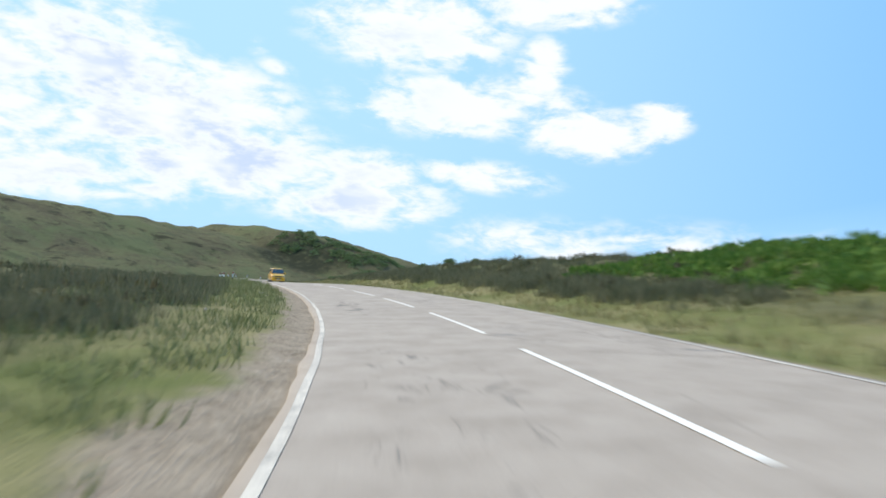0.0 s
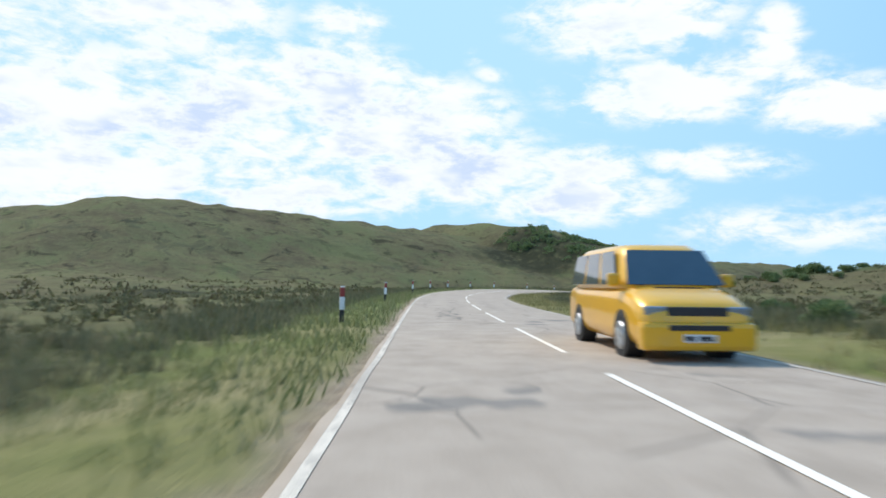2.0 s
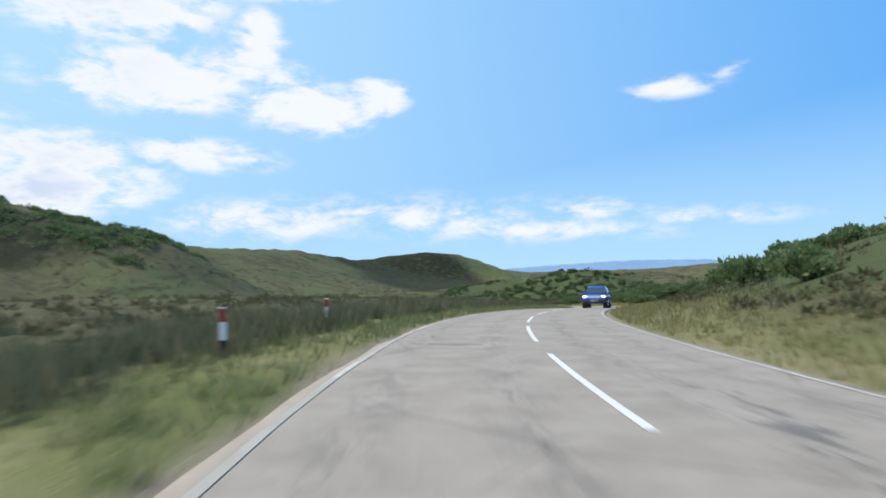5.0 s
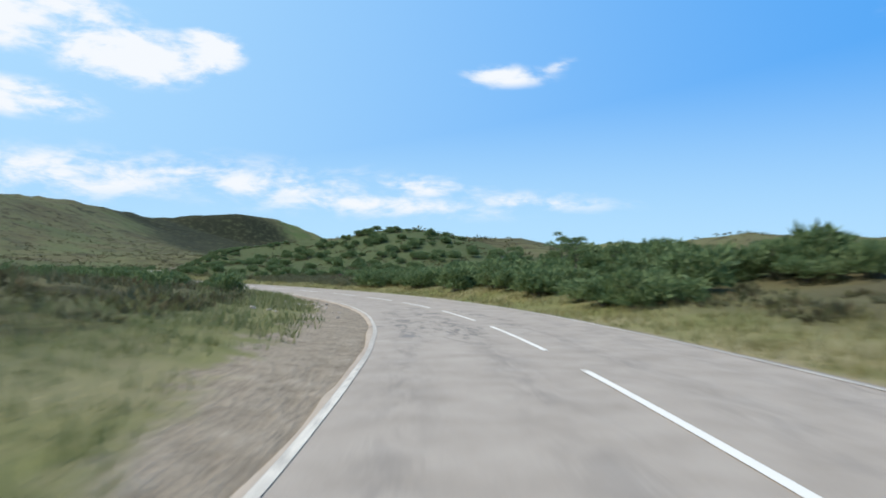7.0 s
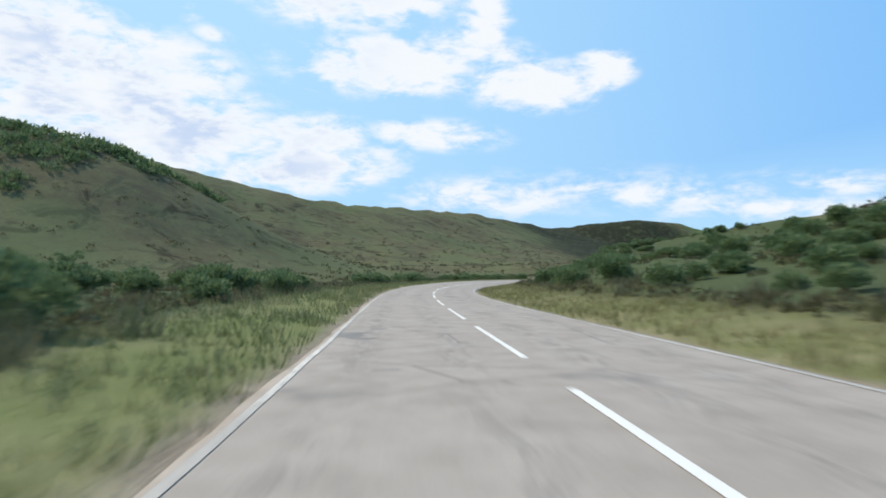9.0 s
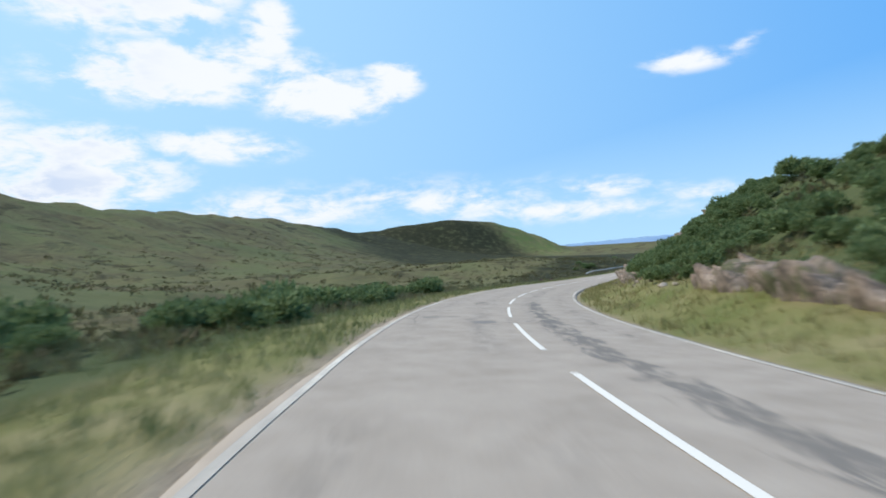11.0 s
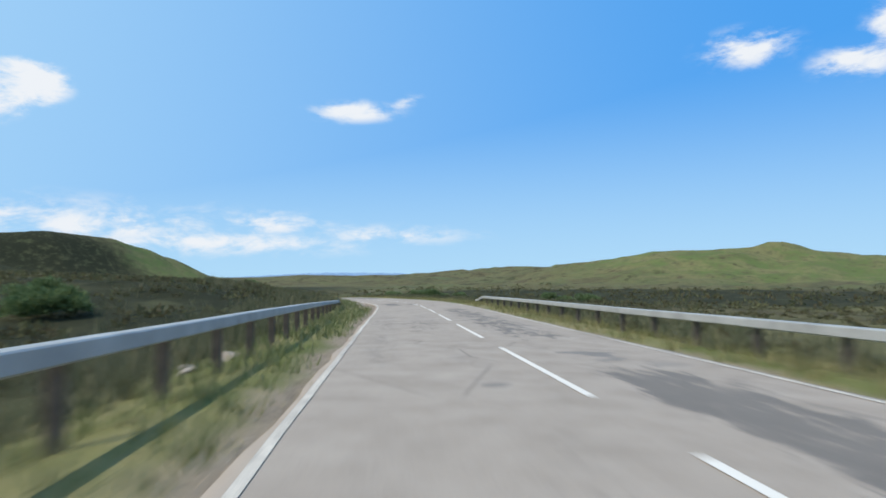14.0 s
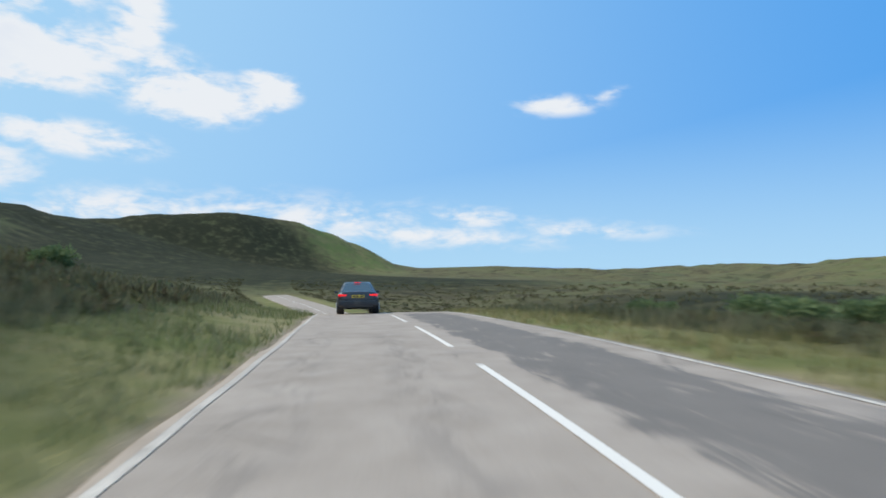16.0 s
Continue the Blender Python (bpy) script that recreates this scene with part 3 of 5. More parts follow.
# worn and mended stretches: from, to, left edge, right edge, weight
REPAIRS = [(530.5, 540, -1.9, -0.9, .75), (530, 537, -0.6, 0.2, .6), (561, 590, 0.4, 2.0, .85), (486, 496, 0.5, 1.7, .8), (500, 522, 0.6, 1.8, .6), (502, 510, -1.4, -0.7, .4),
           (243, 258, -2.2, -0.2, .42), (246, 256, 0.2, 1.0, .4), (362, 366, -1.4, -0.8, .5), (372, 400, 0.5, 1.1, .7), (384, 412, 1.5, 2.0, .35), (396, 401, -1.4, -0.7, .5), (410, 420, 0.4, 1.0, .5),
           (86, 95, -1.7, -0.8, .5), (3, 11, -2.0, -0.6, .32), (16, 23, -2.0, -1.2, .5), (138, 170, 0.7, 1.3, .6), (150, 166, 1.7, 2.2, .5), (290, 296, -1.6, -0.5, .5), (284, 300, 0.6, 1.1, .45)]
mend = np.zeros_like(dg_)
for s0, s1, d0, d1, weight in REPAIRS:
    blot = smooth(along, s0 - 1.5, s0 + 2) * (1 - smooth(along, s1 - 2, s1 + 1.5)) * smooth(dg_, d0 - 0.22, d0 + 0.22) * (1 - smooth(dg_, d1 - 0.22, d1 + 0.22))
    mend = np.maximum(mend, blot * weight)
for key, values in (("off", dg_), ("along", along), ("mend", mend)):
    a = road.data.attributes.new(key, "FLOAT", "POINT")
    a.data.foreach_set("value", values.ravel().astype(np.float32))
tagged(road, "narrow two-lane asphalt road, pale, worn and patched", "road", kind="structure")


def stripe(s0, s1, d, wide, step=1.0, wander=0.0):
    """A painted line along the road, 5 mm proud of it: verts and faces."""
    k = max(2, int(math.ceil((s1 - s0) / step)) + 1)
    s = np.linspace(s0, s1, k)
    v = []
    for q in (d - wide / 2, d + wide / 2):
        dd = q + wander * waves(s, s * 0, 5.0, int(abs(d) * 100) + 3)
        x, y, z, h, b = ahead(s)
        v.append(np.stack([x + np.cos(h) * dd, y + np.sin(h) * dd, z - b * dd - 0.003 * np.abs(dd) ** 1.5 + 0.006], 1))
    i = np.arange(k - 1)
    return np.concatenate(v), np.stack([i, i + k, i + k + 1, i + 1], 1)


for d, side in ((-2.50, "left"), (2.45, "right")):
    v, f = stripe(-60, 740, d, 0.075, 0.35, 0.012)
    tagged(new("edge_line", quick_mesh("edge_line", v, f, EDGE_PAINT)), "worn white edge line painted along the road", "road marking", kind="structure")
DASH0, PERIOD, DASH = -3.27, 7.414, 5.20
s = DASH0 - 8 * PERIOD
while s < 735:
    v, f = stripe(s, s + DASH, 0.0, 0.085, 0.35)
    tagged(new("centre_dash", quick_mesh("centre_dash", v, f, DASH_PAINT)), "white centre line dash painted on asphalt", "road marking", "centre line dashes")
    s += PERIOD


# ---- plants and stones ----
def leaf_material(name, stops, rough=0.8, shine=0.12):
    """Foliage whose colour varies from leaf to leaf and in wide drifts."""
    m, n = material(name)
    isle = n.add("ShaderNodeNewGeometry").outputs["Random Per Island"]
    drift = n.noise(0.35, 3.0, 0.5, n.add("ShaderNodeNewGeometry").outputs["Position"])
    f = n.math("ADD", n.math("MULTIPLY", isle, 0.55), n.math("MULTIPLY", drift, 0.55), True)
    col = n.ramp(f, stops)
    b = n.add("ShaderNodeBsdfPrincipled", {"Base Color": col, "Roughness": rough, "Specular IOR Level": shine})
    t = n.add("ShaderNodeBsdfTranslucent", {0: col})
    mix = n.add("ShaderNodeMixShader", {0: 0.32, 1: b.outputs[0], 2: t.outputs[0]})
    n.add("ShaderNodeOutputMaterial", {0: mix.outputs[0]})
    return m


GRASS = leaf_material("verge_grass", [(0.15, (0.130, 0.150, 0.045)), (0.4, (0.205, 0.195, 0.075)), (0.65, (0.31, 0.265, 0.125)), (0.9, (0.42, 0.35, 0.20))])
GREEN_GRASS = leaf_material("green_verge_grass", [(0.15, (0.108, 0.142, 0.050)), (0.4, (0.160, 0.186, 0.072)), (0.65, (0.235, 0.235, 0.110)), (0.9, (0.36, 0.32, 0.19))])
RUSH = leaf_material("moor_rush", [(0.2, (0.082, 0.098, 0.053)), (0.5, (0.138, 0.144, 0.080)), (0.85, (0.250, 0.218, 0.130))])
HEATHER = leaf_material("heather", [(0.15, (0.074, 0.062, 0.036)), (0.45, (0.120, 0.100, 0.054)), (0.65, (0.122, 0.124, 0.058)), (0.9, (0.180, 0.168, 0.080))])
BLOOM = leaf_material("heather_bloom", [(0.2, (0.09, 0.05, 0.045)), (0.6, (0.21, 0.06, 0.14)), (0.9, (0.14, 0.11, 0.06))])
GORSE = leaf_material("gorse_leaf", [(0.15, (0.078, 0.122, 0.052)), (0.5, (0.142, 0.200, 0.082)), (0.9, (0.235, 0.285, 0.135))], 0.75, 0.15)
BRACKEN = leaf_material("bracken", [(0.15, (0.06, 0.13, 0.025)), (0.5, (0.12, 0.21, 0.04)), (0.9, (0.20, 0.28, 0.07))])
TWIG = plain_material("twig_bark", (0.13, 0.11, 0.085), 0.9, 0.0, 0.35, 12.0, 0.4)


def rock_material():
    m, n = material("pink_rock")
    at = place(n)
    a, b, c = n.noise(1.3, 6.0, 0.68, at), n.noise(5.0, 6.0, 0.7, at), n.noise(24.0, 4.0, 0.7, at)
    col = n.ramp(n.math("ADD", n.math("MULTIPLY", a, 0.6), n.math("MULTIPLY", b, 0.4)),
                 [(0.36, (0.055, 0.046, 0.038)), (0.45, (0.140, 0.108, 0.086)), (0.55, (0.265, 0.200, 0.158)), (0.66, (0.380, 0.310, 0.255))])
    crack = n.add("ShaderNodeTexVoronoi", {"Vector": at, "Scale": 1.4}, feature="DISTANCE_TO_EDGE").outputs["Distance"]
    col = n.mix(n.math("MULTIPLY", n.math("SUBTRACT", 1.0, n.step(crack, 0.0, 0.05)), 0.7), col, (0.07, 0.055, 0.045))
    moss = n.step(n.noise(0.9, 6.0, 0.72, at), 0.50, 0.60)
    col = n.mix(n.math("MULTIPLY", moss, 0.7), col, (0.075, 0.085, 0.03))
    finish(n, col, 0.9, n.math("ADD", b, n.math("MULTIPLY", c, 0.5)), 0.8, 0.05)
    return m


ROCK = rock_material()
dice = np.random.RandomState(7)


def blades(base, height, width, lean, seed):
    """Grass blades as slim triangles: base (n, 3), height and width (n). Returns verts, faces."""
    r = np.random.RandomState(seed)
    k = len(base)
    a = r.uniform(0, 2 * math.pi, k)
    side = np.stack([np.cos(a), np.sin(a), np.zeros(k)], 1) * (width / 2)[:, None]
    b = r.uniform(0, 2 * math.pi, k)
    tip = np.stack([np.cos(b) * lean * height, np.sin(b) * lean * height, height], 1)
    v = np.empty((k, 3, 3))
    v[:, 0], v[:, 1], v[:, 2] = base - side, base + side, base + tip
    return v.reshape(-1, 3), np.arange(3 * k).reshape(-1, 3)


def sprays(centre, radius, flat, leaf, count, seed):
    """Leafy mounds: small pointed leaves all over low domes, joined. centre (n, 3), radius (n)."""
    r = np.random.RandomState(seed)
    n = len(centre)
    a = r.uniform(0, 2 * math.pi, (n, count))
    up = r.uniform(-0.1, 1.0, (n, count))
    ring = np.sqrt(np.clip(1 - up ** 2, 0, 1))
    bulge = radius[:, None] * r.uniform(0.55, 1.12, (n, count))
    p = np.stack([np.cos(a) * ring * bulge, np.sin(a) * ring * bulge, up * bulge * flat], -1) + centre[:, None]
    way = np.stack([np.cos(a) * ring, np.sin(a) * ring, up + 0.55], -1) + r.normal(0, 0.45, (n, count, 3))
    way /= np.linalg.norm(way, axis=-1, keepdims=True) + 1e-9
    across = np.cross(way, r.normal(0, 1, (n, count, 3)))
    across /= np.linalg.norm(across, axis=-1, keepdims=True) + 1e-9
    size = (leaf * np.clip(radius, 0.3, 3)[:, None] * r.uniform(0.6, 1.4, (n, count)))[..., None]
    v = np.stack([p - across * size * 0.45, p + across * size * 0.45, p + way * size * 1.3], 2)
    return v.reshape(-1, 3), np.arange(3 * n * count).reshape(-1, 3)


def scatter(count, s0, s1, d0, d1, seed, power=1.0, keep=None):
    """Random places on the ground: arrays of s, d and points."""
    r = np.random.RandomState(seed)
    s = r.uniform(s0, s1, count)
    d = d0 + (d1 - d0) * r.uniform(0, 1, count) ** power
    x, y, z = land(s, d)
    p = np.stack([x, y, z], 1)
    if keep is not None:
        m = keep(p, s, d, r)
        s, d, p = s[m], d[m], p[m]
    return s, d, p


def stuff(name, verts, faces, mat, label, category):
    ob = new(name, quick_mesh(name, verts, faces, mat))
    return tagged(ob, label, category, kind="stuff")


def sand_free(p, s, d, r):
    return ~((np.abs(s - 460) < 7.5) & (np.abs(d - 10.8) < 5))


def patchy(size, seed, lo):
    return lambda p, s, d, r: (waves(p[:, 0], p[:, 1], size, seed) + r.normal(0, 0.25, len(s)) > lo) & sand_free(p, s, d, r)


def sown(side, count, near, far, seed, tall, wide, per, power, keep):
    s, d, p = scatter(count, -4, 640, near * side, far * side, seed, power, keep)
    r = np.random.RandomState(seed + 1)
    base = np.repeat(p, per, 0) + np.concatenate([r.normal(0, 0.10, (len(p) * per, 2)), np.full((len(p) * per, 1), -0.02)], 1)
    h = np.repeat(r.uniform(*tall, len(p)), per) * r.uniform(0.6, 1.2, len(base))
    return blades(base, h, np.full(len(base), wide) * r.uniform(0.7, 1.3, len(base)), 0.45, seed + 2)


def joined(chunks):
    vs, fs, k = [], [], 0
    for v, f in chunks:
        vs.append(v)
        fs.append(f + k)
        k += len(v)
    return np.concatenate(vs), np.concatenate(fs)


def off_margin(size, seed, lo):
    """Patchy growth that stays off the bare margin along the road."""
    rough = patchy(size, seed, lo)

    def keep(p, s, d, r):
        gap = np.where(d < 0, np.interp(s, [-60, 34, 62, 72, 232, 240, 268, 280, 300, 524, 530, 548, 560], [1.0, 0.7, 0.4, 0.1, 0.1, 1.5, 1.4, 0.6, 0.1, 0.1, 1.2, 1.0, 0.1]), 0.1)
        thin = (s > 466) & (s < 528) & (d < -4.4) & (r.uniform(0, 1, len(s)) > 0.3)
        return rough(p, s, d, r) & ~thin & (np.abs(d) > 2.75 + gap * r.uniform(0.6, 1.15, len(s)))
    return keep


v, f = sown(-1, 34000, 2.85, 8.5, 51, (0.08, 0.30), 0.026, 7, 1.15, off_margin(6.0, 61, -0.6))
stuff("grass", v, f, GREEN_GRASS, "rough green verge grass beside the road", "grass")
v, f = sown(1, 32000, 2.75, 8.0, 54, (0.08, 0.28), 0.026, 7, 1.1, off_margin(6.0, 62, -0.6))
stuff("grass", v, f, GRASS, "dry verge grass, bleached straw and green", "grass")
v, f = joined([sown(-1, 16000, 6.2, 34, 71, (0.25, 0.62), 0.030, 13, 1.5, patchy(9.0, 63, 0.05)),
               sown(1, 11000, 6.0, 30, 74, (0.25, 0.58), 0.030, 13, 1.5, patchy(9.0, 64, 0.10))])
# dense dark bands of rush close behind the verge
bands = [(v, f)]
for s0, s1, d0, d1, count, seed, tall in ((14, 62, 4.6, 7.6, 2300, 201, (.25, .55)), (24, 62, 7, 14, 2400, 223, (.2, .42)), (4, 50, -12, -5.4, 2200, 203, (.22, .5)), (60, 150, -9, -5.2, 1700, 205, (.2, .5)), (60, 120, 5.2, 9, 1100, 207, (.25, .5)),
                                   (150, 215, -9, -4.8, 2200, 209, (.35, .85)), (284, 308, 4.6, 11, 1200, 211, (.2, .75)), (286, 312, -9, -5, 800, 213, (.2, .75)), (396, 460, -12, -4.9, 1900, 215, (.2, .55)),
                                   (462, 528, -8, -4.6, 2000, 217, (.25, .6)), (528, 620, -14, -5.6, 3400, 219, (.25, .55)), (500, 600, 5.2, 10, 2200, 221, (.25, .55))):
    s, d, p = scatter(int(count * 1.5), s0, s1, d0, d1, seed, 1.0, patchy(5.5, seed, 0.0))
    r = np.random.RandomState(seed + 1)
    base = np.repeat(p, 12, 0) + np.concatenate([r.normal(0, 0.13, (len(p) * 12, 2)), np.full((len(p) * 12, 1), -0.02)], 1)
    h = np.repeat(r.uniform(*tall, len(p)), 12) * r.uniform(0.6, 1.2, len(base))
    bands.append(blades(base, h, 0.034 * r.uniform(0.7, 1.3, len(base)), 0.4, seed + 2))
v, f = joined(bands)
stuff("rushes", v, f, RUSH, "tall dark tussocks of rush and moor grass", "rushes")
chunks = []
for side, count, near, far, seed, power in ((-1, 9000, 6.5, 42, 81, 1.5), (1, 9000, 5.8, 40, 83, 1.5), (-1, 4500, 40, 150, 85, 1.3), (1, 4000, 38, 130, 87, 1.3)):
    s, d, p = scatter(count, -10, 760, near * side, far * side, seed, power, patchy(13.0, 65, -0.35))
    r = np.random.RandomState(seed + 1)
    far_off = near > 30
    rad = r.uniform(0.18, 0.48, len(p)) if not far_off else r.uniform(0.35, 1.0, len(p))
    chunks.append(sprays(p - [0, 0, 0.06], rad, 0.75, 0.34, 34 if not far_off else 20, seed + 2))
s, d, p = scatter(2600, 532, 625, -6.2, -24, 89, 1.2, patchy(5.0, 68, -0.4))
chunks.append(sprays(p - [0, 0, 0.06], np.random.RandomState(90).uniform(0.2, 0.5, len(p)), 0.75, 0.34, 34, 94))
v, f = joined(chunks)
stuff("heather", v, f, HEATHER, "low brown and olive heather mounds on the moor", "heather")
s, d, p = scatter(2000, 2, 27, 8.0, 24, 91, 1.2, patchy(7.0, 66, -0.2))
v, f = sprays(p, np.random.RandomState(92).uniform(0.22, 0.5, len(p)), 0.75, 0.34, 46, 93)
stuff("bracken", v, f, BRACKEN, "bright green bracken on the bank", "bracken")


chunks = []
for s0, s1, d0, d1, count, seed in ((439, 441, 4.8, 5.4, 5, 121), (466, 492, -15, -8, 18, 123), (296, 306, 8, 12, 8, 125)):
    s, d, p = scatter(count, s0, s1, d0, d1, seed)
    chunks.append(sprays(p, np.random.RandomState(seed + 1).uniform(0.15, 0.36, len(p)), 0.8, 0.3, 60, seed + 2))
v, f = joined(chunks)
stuff("bell_heather", v, f, BLOOM, "clumps of flowering purple bell heather", "heather")


def bush_mesh(seed, lobes, leaves):
    """Leaves of one gorse bush, about 1 m in half width: pointed leaves on uneven lobes with gaps."""
    r = np.random.RandomState(seed)
    a = r.uniform(0, 2 * math.pi, lobes)
    q = r.uniform(0.1, 0.75, lobes)
    c = np.stack([np.cos(a) * q, np.sin(a) * q, r.uniform(0.15, 0.75, lobes)], 1)
    v, f = sprays(c, r.uniform(0.28, 0.5, lobes), 0.9, 0.26, leaves, seed + 1)
    v[:, 2] = np.maximum(v[:, 2], -0.1)
    return quick_mesh("foliage", v, f, GORSE)


def limb(bm, a, b, r0, r1, sides=6):
    a, b = Vector(a), Vector(b)
    turn = (b - a).to_track_quat("Z", "Y").to_matrix().to_4x4()
    bmesh.ops.create_cone(bm, cap_ends=True, segments=sides, radius1=r0, radius2=r1, depth=(b - a).length, matrix=Matrix.Translation((a + b) / 2) @ turn)


def stems_mesh(seed):
    r = random.Random(seed)
    bm = bmesh.new()
    for k in range(9):
        t = r.uniform(0, 6.28)
        q = r.uniform(0.3, 0.7)
        mid = (math.cos(t) * q * 0.5, math.sin(t) * q * 0.5, 0.32)
        limb(bm, (math.cos(t) * 0.06, math.sin(t) * 0.06, -0.12), mid, 0.030, 0.020, 5)
        limb(bm, mid, (math.cos(t + 0.3) * q, math.sin(t + 0.3) * q, r.uniform(0.55, 0.95)), 0.020, 0.006, 5)
    me = bpy.data.meshes.new("stem")
    bm.to_mesh(me)
    bm.free()
    me.materials.append(TWIG)
    return me


BUSHES = [(bush_mesh(300 + 7 * k, 16 + 2 * k, 110), stems_mesh(k)) for k in range(5)]


def gorse(s, d, size, tall, k, turn):
    o = spot(s, d, 0.3 if 402 < s < 438 and 5 < d < 13 else -0.05)
    leaves, stems = BUSHES[k]
    big = "large" if size > 1.3 else "small"
    ob = empty("gorse_bush", Matrix.LocRotScale(o, Euler((0, 0, turn)), (size, size, size * tall)),
               f"{big} dark green gorse bush growing on the moor", "bush", "gorse bushes by the road")
    for nm, me in (("foliage", leaves), ("stem", stems)):
        c = new(nm, me)
        c.parent = ob
    return ob


# stretch of road, distance out (right +), how many, least and greatest half width
GORSE_ZONES = [(433, 451, 5.6, 8.5, 40, .8, 1.35), (467, 490, 6.2, 12, 46, .8, 1.3), (36, 46, -26, -18, 6, .6, 1.1), (58, 96, 7, 17, 18, .5, 1.1), (168, 186, 12, 26, 10, .6, 1.1), (184, 236, 8, 32, 85, .6, 1.3),
               (250, 286, 4.7, 7.4, 60, .7, 1.15), (250, 286, 7, 19, 110, .8, 1.35), (292, 308, 8, 18, 16, .6, 1.0), (262, 296, -12, -6.5, 14, .5, 1.0), (304, 356, 7, 42, 190, .5, 1.0), (300, 342, -20, -6.6, 56, .7, 1.25), (438, 448, 6.4, 11, 16, .8, 1.3),
               (352, 384, 6.5, 24, 18, .5, 0.9), (376, 416, -13, -5.8, 38, .7, 1.3), (364, 380, -13, -6.6, 12, .6, 1.1), (381, 402, 7.6, 16, 52, .4, .75), (382, 420, 6.5, 13, 46, .45, .85), (381, 394, 5.5, 6.4, 7, .28, .5), (395, 415, 5.3, 8.5, 44, .35, .7), (384, 440, 10.5, 26, 70, .45, .85), (418, 440, 6.8, 12, 16, .4, .8), (436, 450, 7.5, 16, 12, .6, 1.2),
               (470, 492, 7.5, 20, 34, .5, 1.0), (452, 470, 18, 30, 16, .6, 1.0), (508, 520, -17, -12, 5, .6, 1.0), (572, 592, 9, 18, 16, .6, 1.1), (560, 600, -16, -8, 8, .4, .8), (398, 440, 6.2, 13, 150, .28, .62), (556, 566, 18, 26, 5, .7, 1.2), (230, 262, 14, 36, 14, .6, 1.2)]
rr = random.Random(5)
thicket = []
lone = 0
for s0, s1, d0, d1, count, lo, hi in GORSE_ZONES:
    for k in range(count):
        s_, d_ = rr.uniform(s0, s1), rr.uniform(d0, d1)
        size, tall, form, turn = rr.uniform(lo, hi), rr.uniform(0.75, 1.1), rr.randrange(5), rr.uniform(0, 6.28)
        if abs(s_ - 460) < 9 and abs(d_ - 10.8) < 6.5:
            continue
        size = min(size, (abs(d_) - 3.6) / 0.9)
        if abs(d_) < 13.5 and lone < 298:
            gorse(s_, d_, size, tall, form, turn)
            lone += 1
        else:
            src = BUSHES[form][0]
            co = np.empty(len(src.vertices) * 3, np.float32)
            src.vertices.foreach_get("co", co)
            co = co.reshape(-1, 3) * [size, size, size * tall]
            c, s2 = math.cos(turn), math.sin(turn)
            co = np.stack([co[:, 0] * c - co[:, 1] * s2, co[:, 0] * s2 + co[:, 1] * c, co[:, 2]], 1) + np.array(spot(s_, d_, 0.3 if 402 < s_ < 438 and 5 < d_ < 13 else -0.05))
            thicket.append((co, np.arange(len(co)).reshape(-1, 3)))
v, f = joined(thicket)
stuff("gorse_thicket", v, f, GORSE, "dense dark green gorse covering the slopes behind the verge", "bushes")
# dark scrub on the crags of the hill
s, d, p = scatter(1500, 388, 436, -188, -104, 95, 1.0, patchy(26.0, 67, 0.1))
v, f = sprays(p, np.random.RandomState(96).uniform(0.9, 2.4, len(p)), 0.7, 0.30, 46, 97)
stuff("scrub", v, f, GORSE, "dark scrub clinging to the crags of the hill", "scrub")


# wind-bent small trees above the gorse
def tree_parts(seed):
    r = random.Random(seed)
    bm = bmesh.new()
    tips = []
    lean = r.uniform(-0.25, 0.35)
    p = Vector((0, 0, -0.15))
    rad = 0.085
    for k in range(4):
        q = p + Vector((lean * 0.35 + r.uniform(-.1, .1), r.uniform(-.12, .12), 0.55))
        limb(bm, p, q, rad, rad * 0.8, 7)
        p, rad = q, rad * 0.8
        if k:
            for j in range(3):
                t = r.uniform(0, 6.28)
                e = p + Vector((math.cos(t) * r.uniform(.5, 1.0), math.sin(t) * r.uniform(.5, 1.0), r.uniform(.35, .8)))
                limb(bm, p, e, rad * 0.6, 0.012, 5)
                tips.append(e)
    tips.append(p + Vector((0, 0, 0.25)))
    trunk = bpy.data.meshes.new("trunk")
    bm.to_mesh(trunk)
    bm.free()
    trunk.materials.append(TWIG)
    c = np.array([tuple(t) for t in tips])
    v, f = sprays(c, np.random.RandomState(seed).uniform(0.26, 0.46, len(c)), 0.7, 0.22, 170, seed)
    return trunk, quick_mesh("crown", v, f, GORSE)


TREES = [tree_parts(40 + k) for k in range(3)]
for k, (s_, d_, size) in enumerate([(268.5, 11.8, .72), (273, 10.2, .68), (270, 9.6, .66), (267, 10.5, .7), (264, 9.5, .62), (261, 10, .55), (331, -16, .55), (336, -19, .6)]):
    tree = empty("tree", Matrix.LocRotScale(spot(s_, d_), Euler((0, 0, k * 1.7)), (size,) * 3), "small wind-bent tree with thin bare limbs among gorse", "tree", "small trees by the road")
    for nm, me in zip(("trunk", "crown"), TREES[k % 3]):
        c = new(nm, me)
        c.parent = tree

